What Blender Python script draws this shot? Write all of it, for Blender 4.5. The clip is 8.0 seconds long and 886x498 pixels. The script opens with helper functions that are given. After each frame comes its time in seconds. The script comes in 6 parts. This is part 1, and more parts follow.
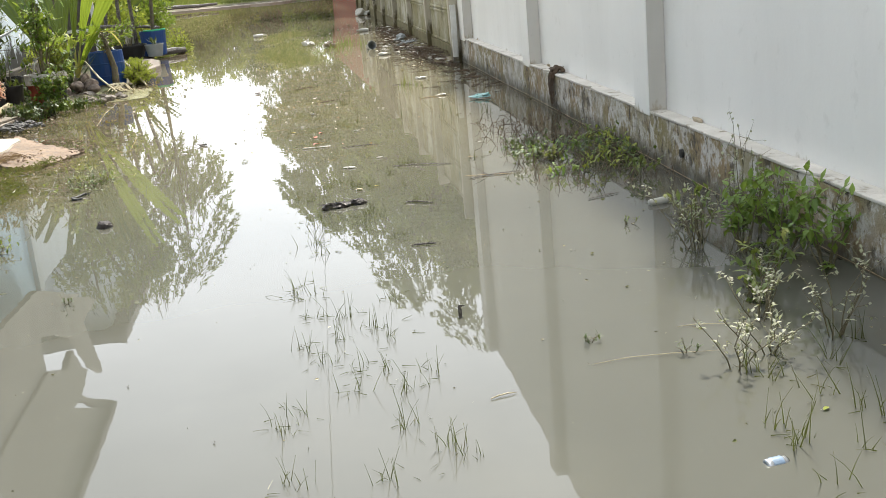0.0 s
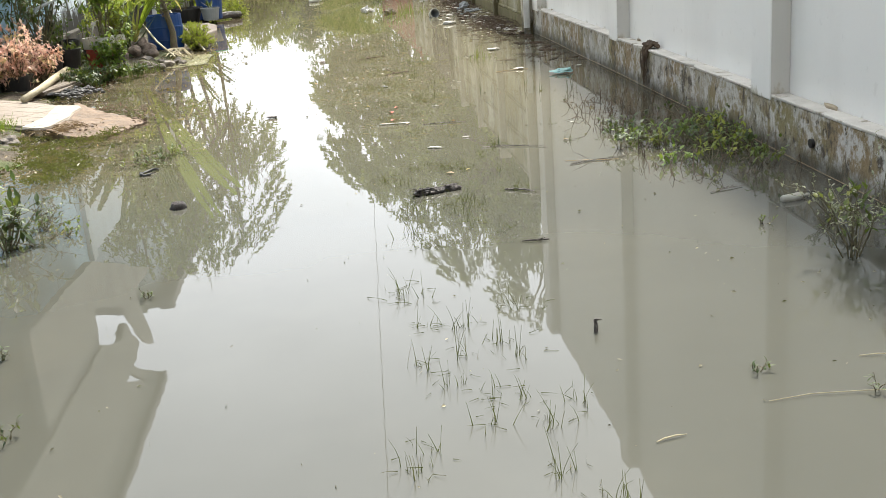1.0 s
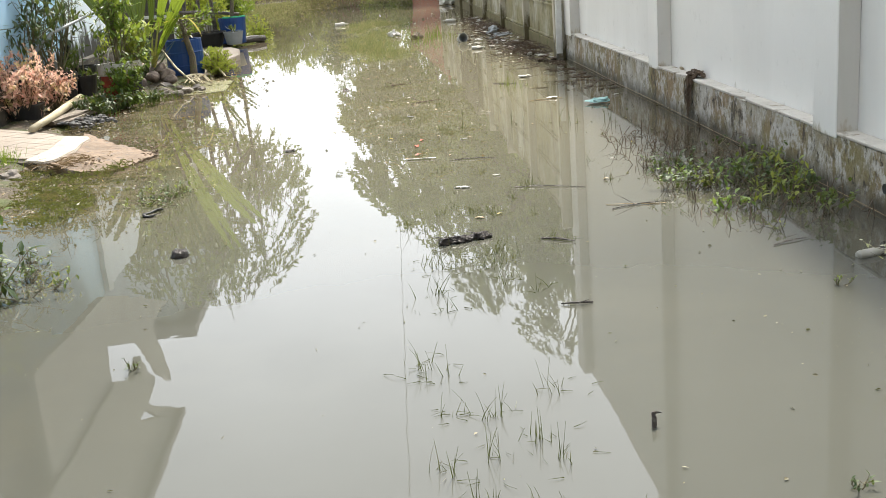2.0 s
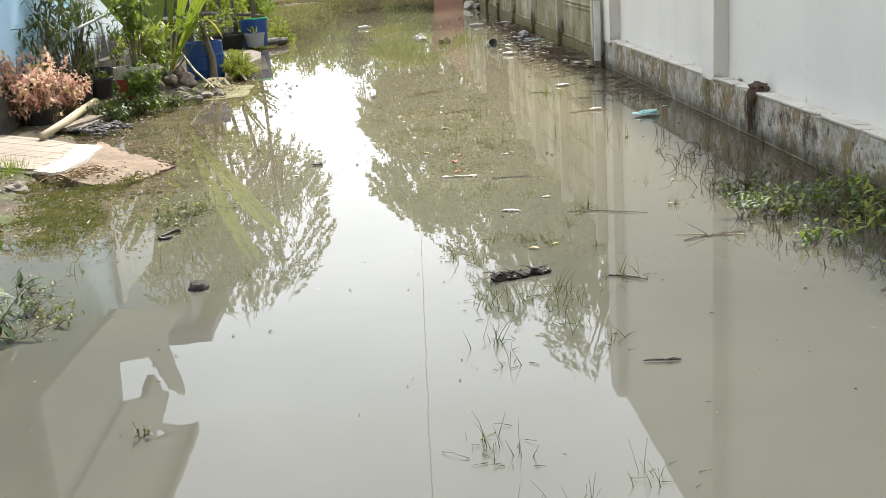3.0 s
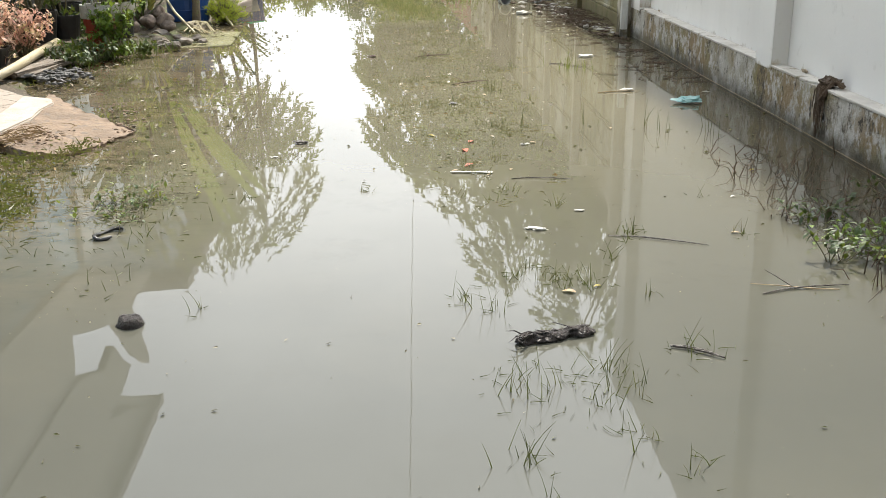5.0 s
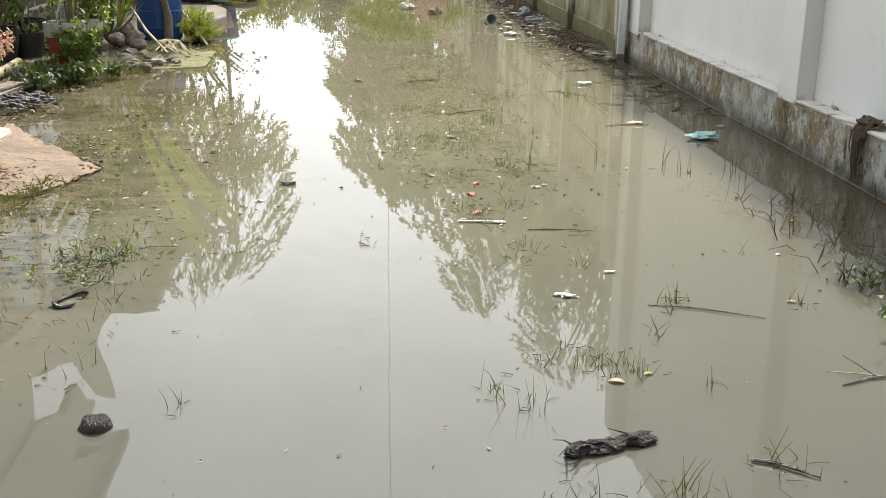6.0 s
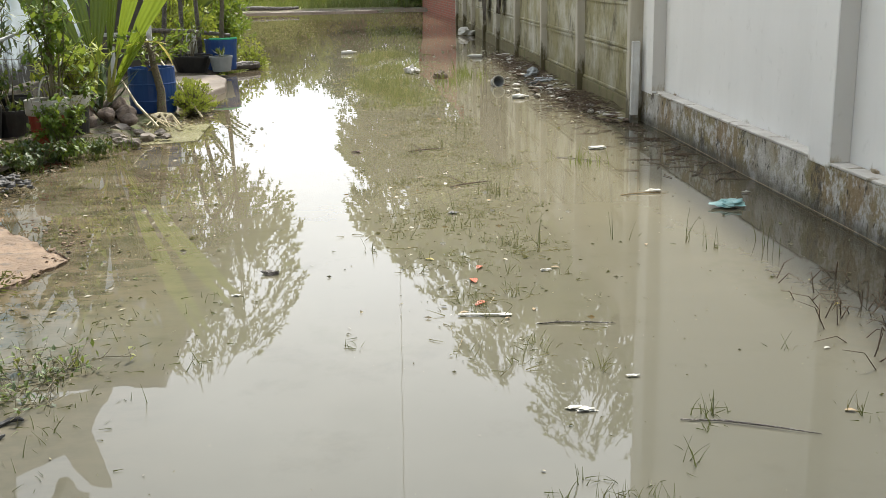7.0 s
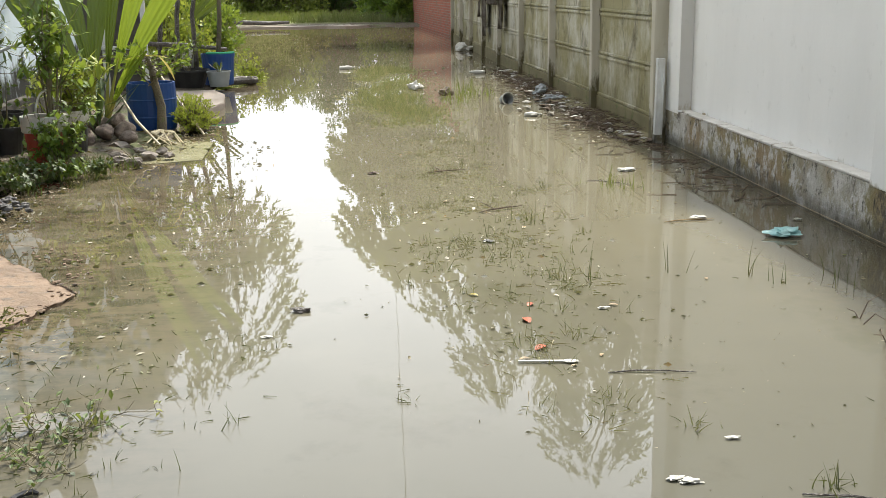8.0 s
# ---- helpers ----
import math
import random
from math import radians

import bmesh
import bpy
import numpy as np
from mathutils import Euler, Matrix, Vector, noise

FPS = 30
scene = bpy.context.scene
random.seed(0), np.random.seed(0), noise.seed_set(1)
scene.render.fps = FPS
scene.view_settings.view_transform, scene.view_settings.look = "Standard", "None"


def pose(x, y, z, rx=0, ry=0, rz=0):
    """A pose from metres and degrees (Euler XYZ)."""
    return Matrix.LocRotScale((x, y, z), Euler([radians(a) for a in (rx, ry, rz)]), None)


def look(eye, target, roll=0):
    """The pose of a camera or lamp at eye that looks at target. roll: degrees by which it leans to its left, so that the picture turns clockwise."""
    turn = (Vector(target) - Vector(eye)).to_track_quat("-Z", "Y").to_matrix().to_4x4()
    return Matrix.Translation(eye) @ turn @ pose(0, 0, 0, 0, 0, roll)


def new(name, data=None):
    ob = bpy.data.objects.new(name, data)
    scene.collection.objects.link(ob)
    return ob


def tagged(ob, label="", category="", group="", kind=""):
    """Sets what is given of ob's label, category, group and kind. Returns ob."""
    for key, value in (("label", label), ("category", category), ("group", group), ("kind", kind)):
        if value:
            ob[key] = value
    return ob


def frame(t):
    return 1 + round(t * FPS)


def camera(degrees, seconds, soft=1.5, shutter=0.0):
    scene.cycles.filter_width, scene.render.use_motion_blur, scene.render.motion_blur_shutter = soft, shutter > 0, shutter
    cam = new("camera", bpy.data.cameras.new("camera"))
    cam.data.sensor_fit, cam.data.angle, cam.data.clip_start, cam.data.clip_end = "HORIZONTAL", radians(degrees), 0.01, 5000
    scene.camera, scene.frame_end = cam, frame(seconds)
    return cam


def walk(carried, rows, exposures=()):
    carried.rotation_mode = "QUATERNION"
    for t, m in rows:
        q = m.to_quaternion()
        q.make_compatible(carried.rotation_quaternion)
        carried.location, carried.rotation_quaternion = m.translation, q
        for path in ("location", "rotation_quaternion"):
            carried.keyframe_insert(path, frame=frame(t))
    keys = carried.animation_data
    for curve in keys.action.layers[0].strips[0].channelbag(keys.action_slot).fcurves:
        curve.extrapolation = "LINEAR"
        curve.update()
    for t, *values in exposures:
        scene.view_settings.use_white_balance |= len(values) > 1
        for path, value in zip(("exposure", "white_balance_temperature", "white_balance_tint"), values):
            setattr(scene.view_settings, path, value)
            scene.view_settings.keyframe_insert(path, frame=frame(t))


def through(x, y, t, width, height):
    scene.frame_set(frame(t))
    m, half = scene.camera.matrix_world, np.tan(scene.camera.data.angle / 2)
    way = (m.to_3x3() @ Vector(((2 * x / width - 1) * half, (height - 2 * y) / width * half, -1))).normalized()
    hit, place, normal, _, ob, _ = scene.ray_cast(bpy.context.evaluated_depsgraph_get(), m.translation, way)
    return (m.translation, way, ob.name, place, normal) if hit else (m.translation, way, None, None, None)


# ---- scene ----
cam = camera(45.1, 8.0, soft=0.5)
PATH = [
    (0, (-0.187, -0.04, 1.323), (0.044, 1.874, 0.79), -5.3),
    (0.5, (-0.42, 0.297, 1.34), (-0.233, 2.205, 0.771), -4.9),
    (1, (-0.439, 0.497, 1.33), (-0.284, 2.403, 0.747), -4.4),
    (1.5, (-0.311, 0.826, 1.327), (-0.186, 2.742, 0.766), -4.5),
    (2, (-0.386, 1.068, 1.321), (-0.278, 2.99, 0.779), -4.5),
    (2.2, (-0.466, 1.205, 1.325), (-0.366, 3.13, 0.792), -4.4),
    (3.3, (-0.5, 1.81, 1.301), (-0.43, 3.735, 0.763), -3.6),
    (3.5, (-0.49, 1.908, 1.309), (-0.426, 3.83, 0.758), -3.2),
    (4, (-0.572, 2.214, 1.288), (-0.502, 4.124, 0.701), -2.2),
    (4.2, (-0.625, 2.334, 1.302), (-0.546, 4.237, 0.69), -1.5),
    (5.3, (-0.495, 2.986, 1.315), (-0.392, 4.882, 0.685), -0.2),
    (5.5, (-0.544, 3.111, 1.31), (-0.433, 5.01, 0.692), -0.1),
    (6, (-0.658, 3.413, 1.33), (-0.498, 5.312, 0.723), 0.6),
    (6.5, (-0.589, 3.733, 1.314), (-0.439, 5.668, 0.83), -0.0),
    (7, (-0.531, 3.974, 1.309), (-0.401, 5.906, 0.808), -1.2),
    (7.5, (-0.732, 4.196, 1.337), (-0.573, 6.134, 0.871), -0.5),
    (8, (-0.763, 4.431, 1.287), (-0.602, 6.367, 0.813), -0.8),
]
walk(cam, [(t, look(eye, target, roll)) for t, eye, target, roll in PATH], exposures=((0.0, 0.76), (0.6, 0.71), (3.5, 0.73), (5.5, 0.53), (6.0, 0.56), (6.6, 0.46), (7.5, 0.44), (8.0, 0.51)))

# ---- world, sun ----
SUN_AZ, SUN_EL = radians(15.0), radians(55.0)   # clockwise from +y
SUN_DIR = Vector((math.sin(SUN_AZ) * math.cos(SUN_EL), math.cos(SUN_AZ) * math.cos(SUN_EL), math.sin(SUN_EL)))
CLOUD_LOW, CLOUD_HIGH, HAZE = 1.3, 0.75, 1.3
world = bpy.data.worlds.new("sky_world")
scene.world = world
world.use_nodes = True
wt = world.node_tree
wt.nodes.clear()


def wnode(kind, **inputs):
    n = wt.nodes.new(kind)
    for k, v in inputs.items():
        n.inputs[k].default_value = v
    return n


wout = wnode("ShaderNodeOutputWorld")
wbg = wnode("ShaderNodeBackground", Strength=1.0)
sky = wt.nodes.new("ShaderNodeTexSky")
sky.sky_type = "NISHITA"
sky.sun_disc = False
sky.sun_elevation, sky.sun_rotation = SUN_EL, SUN_AZ
sky.dust_density, sky.air_density = 2.5, 1.0
sky_scaled = wnode("ShaderNodeVectorMath")
sky_scaled.operation = "SCALE"
sky_scaled.inputs["Scale"].default_value = 0.08
wt.links.new(sky.outputs[0], sky_scaled.inputs[0])
wco = wnode("ShaderNodeTexCoord")
wmap = wnode("ShaderNodeMapping")
wmap.inputs["Scale"].default_value = (1.0, 1.0, 2.2)
wt.links.new(wco.outputs["Generated"], wmap.inputs["Vector"])
wnoise = wnode("ShaderNodeTexNoise", Scale=2.3, Detail=5.0, Roughness=0.55)
wt.links.new(wmap.outputs[0], wnoise.inputs["Vector"])
# bright thin cloud: brightest round the veiled sun, dimmer away from it
wdot = wnode("ShaderNodeVectorMath")
wdot.operation = "DOT_PRODUCT"
wdot.inputs[1].default_value = SUN_DIR
wt.links.new(wco.outputs["Generated"], wdot.inputs[0])
wpos = wnode("ShaderNodeMath")
wpos.operation = "MAXIMUM"
wpos.inputs[1].default_value = 0.0
wt.links.new(wdot.outputs["Value"], wpos.inputs[0])
wpow = wnode("ShaderNodeMath")
wpow.operation = "POWER"
wpow.inputs[1].default_value = 4.0
wt.links.new(wpos.outputs[0], wpow.inputs[0])
wglow = wnode("ShaderNodeMath")
wglow.operation = "MULTIPLY_ADD"
wglow.inputs[1].default_value = CLOUD_HIGH
wt.links.new(wpow.outputs[0], wglow.inputs[0])
# the veil thins away from the sun
wside = wnode("ShaderNodeMapRange")
wside.inputs["From Min"].default_value, wside.inputs["From Max"].default_value = -1.0, 1.0
wside.inputs["To Min"].default_value, wside.inputs["To Max"].default_value = 0.4 * CLOUD_LOW, CLOUD_LOW
wt.links.new(wdot.outputs["Value"], wside.inputs["Value"])
wt.links.new(wside.outputs[0], wglow.inputs[2])
wcl = wnode("ShaderNodeVectorMath")
wcl.operation = "SCALE"
wcl.inputs[0].default_value = (0.94, 0.98, 1.045)
# paler haze low over the horizon on the sun's side
wsep = wnode("ShaderNodeSeparateXYZ")
wt.links.new(wco.outputs["Generated"], wsep.inputs[0])
wlow = wnode("ShaderNodeMapRange")
wlow.inputs["From Min"].default_value, wlow.inputs["From Max"].default_value = 0.62, 0.0
wlow.inputs["To Min"].default_value, wlow.inputs["To Max"].default_value = 0.0, 1.0
wt.links.new(wsep.outputs[2], wlow.inputs["Value"])
whaze = wnode("ShaderNodeMath")
whaze.operation = "POWER"
whaze.inputs[1].default_value = 2.0
wt.links.new(wlow.outputs[0], whaze.inputs[0])
wtoward = wnode("ShaderNodeMath")
wtoward.operation = "MULTIPLY"
wt.links.new(whaze.outputs[0], wtoward.inputs[0])
wt.links.new(wpos.outputs[0], wtoward.inputs[1])
wsum = wnode("ShaderNodeMath")
wsum.operation = "MULTIPLY_ADD"
wsum.inputs[1].default_value = HAZE
wt.links.new(wtoward.outputs[0], wsum.inputs[0])
wt.links.new(wglow.outputs[0], wsum.inputs[2])
wt.links.new(wsum.outputs[0], wcl.inputs["Scale"])
wcover = wnode("ShaderNodeMapRange")
wcover.inputs["From Min"].default_value, wcover.inputs["From Max"].default_value = 0.3, 0.62
wcover.inputs["To Min"].default_value, wcover.inputs["To Max"].default_value = 0.62, 1.0
wt.links.new(wnoise.outputs["Fac"], wcover.inputs["Value"])
wmix = wnode("ShaderNodeMix")
wmix.data_type = "RGBA"
wt.links.new(wcover.outputs[0], wmix.inputs["Factor"])
wt.links.new(sky_scaled.outputs[0], wmix.inputs["A"])
wt.links.new(wcl.outputs[0], wmix.inputs["B"])
wt.links.new(wmix.outputs["Result"], wbg.inputs["Color"])
wt.links.new(wbg.outputs[0], wout.inputs["Surface"])
sun = new("sun", bpy.data.lights.new("sun", "SUN"))
sun.data.energy, sun.data.angle, sun.data.color = 5.0, radians(3.5), (1.0, 0.94, 0.83)
sun.matrix_world = look(SUN_DIR * 40, (0, 0, 0))


# ---- materials ----
def mix_rgb(nt, fac, a, b):
    n = nt.nodes.new("ShaderNodeMix")
    n.data_type = "RGBA"
    for key, v in (("Factor", fac), ("A", a), ("B", b)):
        if isinstance(v, bpy.types.NodeSocket):
            nt.links.new(v, n.inputs[key])
        else:
            n.inputs[key].default_value = (*v, 1) if isinstance(v, tuple) else v
    return n.outputs["Result"]


def noise_fac(nt, vec, scale, lo, hi, detail=5.0, rough=0.6):
    n = nt.nodes.new("ShaderNodeTexNoise")
    n.inputs["Scale"].default_value, n.inputs["Detail"].default_value, n.inputs["Roughness"].default_value = scale, detail, rough
    nt.links.new(vec, n.inputs["Vector"])
    r = nt.nodes.new("ShaderNodeMapRange")
    r.inputs["From Min"].default_value, r.inputs["From Max"].default_value = lo, hi
    nt.links.new(n.outputs["Fac"], r.inputs["Value"])
    return r.outputs[0]


def stretched(nt, vec, sx, sy, sz):
    m = nt.nodes.new("ShaderNodeMapping")
    m.inputs["Scale"].default_value = (sx, sy, sz)
    nt.links.new(vec, m.inputs["Vector"])
    return m.outputs[0]


def maths(nt, op, a, b):
    n = nt.nodes.new("ShaderNodeMath")
    n.operation = op
    n.use_clamp = op != "ADD"
    for k, v in ((0, a), (1, b)):
        if isinstance(v, bpy.types.NodeSocket):
            nt.links.new(v, n.inputs[k])
        else:
            n.inputs[k].default_value = v
    return n.outputs[0]


def axis_ramp(nt, pos, axis, lo, hi):
    sep = nt.nodes.new("ShaderNodeSeparateXYZ")
    nt.links.new(pos, sep.inputs[0])
    r = nt.nodes.new("ShaderNodeMapRange")
    r.inputs["From Min"].default_value, r.inputs["From Max"].default_value = lo, hi
    nt.links.new(sep.outputs[axis], r.inputs["Value"])
    return r.outputs[0]


def base(name, rough=0.8, metal=0.0):
    m = bpy.data.materials.new(name)
    m.use_nodes = True
    nt = m.node_tree
    b = nt.nodes["Principled BSDF"]
    b.inputs["Roughness"].default_value, b.inputs["Metallic"].default_value = rough, metal
    geo = nt.nodes.new("ShaderNodeNewGeometry")
    return m, nt, b, geo.outputs["Position"], geo.outputs["Random Per Island"]


def bump(nt, b, fac, strength, dist=0.01):
    n = nt.nodes.new("ShaderNodeBump")
    n.inputs["Strength"].default_value, n.inputs["Distance"].default_value = strength, dist
    nt.links.new(fac, n.inputs["Height"])
    nt.links.new(n.outputs[0], b.inputs["Normal"])


def surface(name, c1, c2, big=1.5, small=30.0, rough=0.8, c3=None, relief=0.3, metal=0.0, spot=0.55, objrand=0.0):
    m, nt, b, pos, isl = base(name, rough, metal)
    col = mix_rgb(nt, noise_fac(nt, pos, big, 0.35, 0.65), c1, c2)
    fine = noise_fac(nt, pos, small, 0.3, 0.7)
    col = mix_rgb(nt, fine, col, mix_rgb(nt, 0.35, col, c2))
    if c3:
        col = mix_rgb(nt, noise_fac(nt, pos, big * 3.1, spot, spot + 0.12), col, c3)
    if objrand:
        info = nt.nodes.new("ShaderNodeObjectInfo")
        hsv = nt.nodes.new("ShaderNodeHueSaturation")
        r = nt.nodes.new("ShaderNodeMapRange")
        r.inputs["To Min"].default_value, r.inputs["To Max"].default_value = 1 - objrand, 1 + objrand
        nt.links.new(info.outputs["Random"], r.inputs["Value"])
        nt.links.new(r.outputs[0], hsv.inputs["Value"])
        nt.links.new(col, hsv.inputs["Color"])
        col = hsv.outputs[0]
    nt.links.new(col, b.inputs["Base Color"])
    bump(nt, b, fine, relief, 0.008)
    return m


def leaf_mat(name, c1, c2, c3=None, through=0.35, rough=0.5, glow=(0.35, 0.42, 0.05)):
    m, nt, b, pos, isl = base(name, rough)
    col = mix_rgb(nt, isl, c1, c2)
    if c3:
        col = mix_rgb(nt, noise_fac(nt, pos, 6.0, 0.55, 0.62), col, c3)
    nt.links.new(col, b.inputs["Base Color"])
    tr = nt.nodes.new("ShaderNodeBsdfTranslucent")
    nt.links.new(mix_rgb(nt, 0.5, col, glow), tr.inputs["Color"])
    mx = nt.nodes.new("ShaderNodeMixShader")
    mx.inputs[0].default_value = through
    nt.links.new(b.outputs[0], mx.inputs[1])
    nt.links.new(tr.outputs[0], mx.inputs[2])
    nt.links.new(mx.outputs[0], nt.nodes["Material Output"].inputs["Surface"])
    return m


def water_mat():
    m, nt, b, pos, isl = base("murky_water", 0.006)
    b.inputs["IOR"].default_value = 1.4
    # water colour runs from darker grey near to paler tan up the lane
    grey = mix_rgb(nt, noise_fac(nt, pos, 0.35, 0.3, 0.7), (0.076, 0.077, 0.064), (0.093, 0.093, 0.077))
    far_tan = mix_rgb(nt, noise_fac(nt, pos, 0.5, 0.3, 0.7), (0.165, 0.151, 0.106), (0.2, 0.182, 0.127))
    drift = maths(nt, "ADD", axis_ramp(nt, pos, 1, 5.4, 10.8), maths(nt, "MULTIPLY", maths(nt, "ADD", noise_fac(nt, pos, 0.6, 0.2, 0.8), -0.5), 0.35))
    mud = mix_rgb(nt, drift, grey, far_tan)
    # silt and weed just below the surface, along the shallow bank and over the submerged grass
    warp = noise_fac(nt, pos, 1.3, 0.0, 1.0)
    bank = maths(nt, "MULTIPLY", axis_ramp(nt, pos, 0, -1.15, -2.0), noise_fac(nt, pos, 0.9, 0.22, 0.5))
    bank = maths(nt, "MULTIPLY", bank, axis_ramp(nt, pos, 1, 6.0, 8.0))
    col = mix_rgb(nt, bank, mud, mix_rgb(nt, noise_fac(nt, stretched(nt, pos, 0.6, 1.6, 1), 5.0, 0.42, 0.58, 8.0, 0.7), (0.15, 0.12, 0.08), mix_rgb(nt, noise_fac(nt, pos, 23.0, 0.45, 0.6), (0.045, 0.042, 0.026), (0.1, 0.085, 0.055))))
    # dark litter and silt along the wall foot, the plinth's reflection painted in too
    litter = maths(nt, "ADD", axis_ramp(nt, pos, 0, 1.0, 1.75), maths(nt, "MULTIPLY", maths(nt, "ADD", noise_fac(nt, pos, 1.8, 0.2, 0.8, 8.0, 0.7), -0.6), 1.1))
    litter = maths(nt, "MULTIPLY", litter, axis_ramp(nt, pos, 1, 4.5, 7.0))
    col = mix_rgb(nt, maths(nt, "MULTIPLY", litter, 0.85), col, mix_rgb(nt, noise_fac(nt, pos, 16.0, 0.4, 0.6), (0.035, 0.03, 0.018), (0.075, 0.06, 0.032)))
    far = maths(nt, "MULTIPLY", axis_ramp(nt, pos, 1, 22, 34), 0.6)
    col = mix_rgb(nt, far, col, (0.15, 0.1, 0.06))
    spots = maths(nt, "MULTIPLY", noise_fac(nt, stretched(nt, pos, 1, 0.8, 1), 2.2, 0.58, 0.7), axis_ramp(nt, pos, 1, 6.5, 9.0))
    col = mix_rgb(nt, maths(nt, "MULTIPLY", spots, 0.4), col, (0.07, 0.072, 0.035))
    nt.links.new(col, b.inputs["Base Color"])
    bump(nt, b, noise_fac(nt, pos, 4.0, 0.0, 1.0, 2.0), 0.035, 0.01)
    return m


def wall_mat(name, paint, grime, algae, z_lo, z_hi, streak=0.5, width=6.0):
    """Painted plaster with faint runs of grime, and algae streaks that rise from the wet foot in ragged tongues."""
    m, nt, b, pos, isl = base(name, 0.75)
    col = mix_rgb(nt, noise_fac(nt, pos, 0.7, 0.35, 0.7), paint, tuple(0.93 * c for c in paint))
    runs = noise_fac(nt, stretched(nt, pos, width, width, 0.35), 1.0, 0.45, 0.75)
    col = mix_rgb(nt, maths(nt, "MULTIPLY", runs, streak), col, grime)
    col = mix_rgb(nt, maths(nt, "MULTIPLY", noise_fac(nt, pos, 9.0, 0.62, 0.7), 0.35), col, grime)
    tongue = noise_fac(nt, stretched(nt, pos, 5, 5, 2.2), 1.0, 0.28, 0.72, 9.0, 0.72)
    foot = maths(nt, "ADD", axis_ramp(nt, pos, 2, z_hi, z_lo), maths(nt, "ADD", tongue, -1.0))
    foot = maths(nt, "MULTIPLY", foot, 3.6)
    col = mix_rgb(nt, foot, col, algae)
    nt.links.new(col, b.inputs["Base Color"])
    bump(nt, b, noise_fac(nt, pos, 45.0, 0.2, 0.8), 0.15, 0.004)
    return m


def plinth_mat():
    m, nt, b, pos, isl = base("stained_concrete", 0.85)
    col = mix_rgb(nt, noise_fac(nt, pos, 3.0, 0.35, 0.65), (0.5, 0.48, 0.43), (0.36, 0.34, 0.3))
    col = mix_rgb(nt, maths(nt, "MULTIPLY", noise_fac(nt, pos, 1.3, 0.38, 0.55), 0.85), col, mix_rgb(nt, noise_fac(nt, pos, 2.3, 0.4, 0.6), (0.24, 0.16, 0.065), (0.2, 0.165, 0.05)))
    col = mix_rgb(nt, noise_fac(nt, stretched(nt, pos, 4.5, 4.5, 2.6), 1.3, 0.53, 0.6, 10.0, 0.75), col, (0.085, 0.07, 0.05))
    col = mix_rgb(nt, noise_fac(nt, stretched(nt, pos, 7, 7, 6), 1.1, 0.49, 0.58, 10.0, 0.75), col, (0.54, 0.52, 0.48))
    col = mix_rgb(nt, noise_fac(nt, stretched(nt, pos, 12, 12, 6), 1.3, 0.58, 0.64, 8.0, 0.75), col, (0.05, 0.042, 0.03))
    wet = maths(nt, "MULTIPLY", axis_ramp(nt, pos, 2, 0.12, 0.03), maths(nt, "ADD", noise_fac(nt, pos, 6.0, 0.2, 0.8), 0.3))
    col = mix_rgb(nt, wet, col, (0.075, 0.07, 0.05))
    nt.links.new(col, b.inputs["Base Color"])
    bump(nt, b, noise_fac(nt, pos, 35.0, 0.2, 0.8), 0.5, 0.01)
    return m


def fence_mat(name):
    """Grey precast concrete, olive with algae in broad blotches, blacker under each joint, pale where it has weathered bare."""
    m, nt, b, pos, isl = base(name, 0.9)
    col = mix_rgb(nt, noise_fac(nt, pos, 1.1, 0.35, 0.65), (0.58, 0.56, 0.49), (0.44, 0.42, 0.33))
    col = mix_rgb(nt, maths(nt, "MULTIPLY", noise_fac(nt, stretched(nt, pos, 1.0, 0.9, 0.8), 1.3, 0.38, 0.56, 9.0, 0.68), 0.9), col, (0.25, 0.225, 0.1))
    col = mix_rgb(nt, maths(nt, "MULTIPLY", noise_fac(nt, stretched(nt, pos, 2.2, 2.2, 1.3), 1.5, 0.52, 0.65, 10.0, 0.72), 0.9), col, (0.075, 0.065, 0.035))
    col = mix_rgb(nt, maths(nt, "MULTIPLY", noise_fac(nt, stretched(nt, pos, 14, 14, 2.2), 1.0, 0.55, 0.75, 6.0, 0.6), 0.45), col, (0.12, 0.105, 0.055))
    low = maths(nt, "MULTIPLY", axis_ramp(nt, pos, 2, 0.75, 0.2), noise_fac(nt, pos, 3.0, 0.3, 0.6, 8.0, 0.7))
    col = mix_rgb(nt, maths(nt, "MULTIPLY", low, 0.8), col, (0.17, 0.145, 0.055))
    nt.links.new(col, b.inputs["Base Color"])
    bump(nt, b, noise_fac(nt, pos, 40.0, 0.2, 0.8), 0.5, 0.008)
    return m


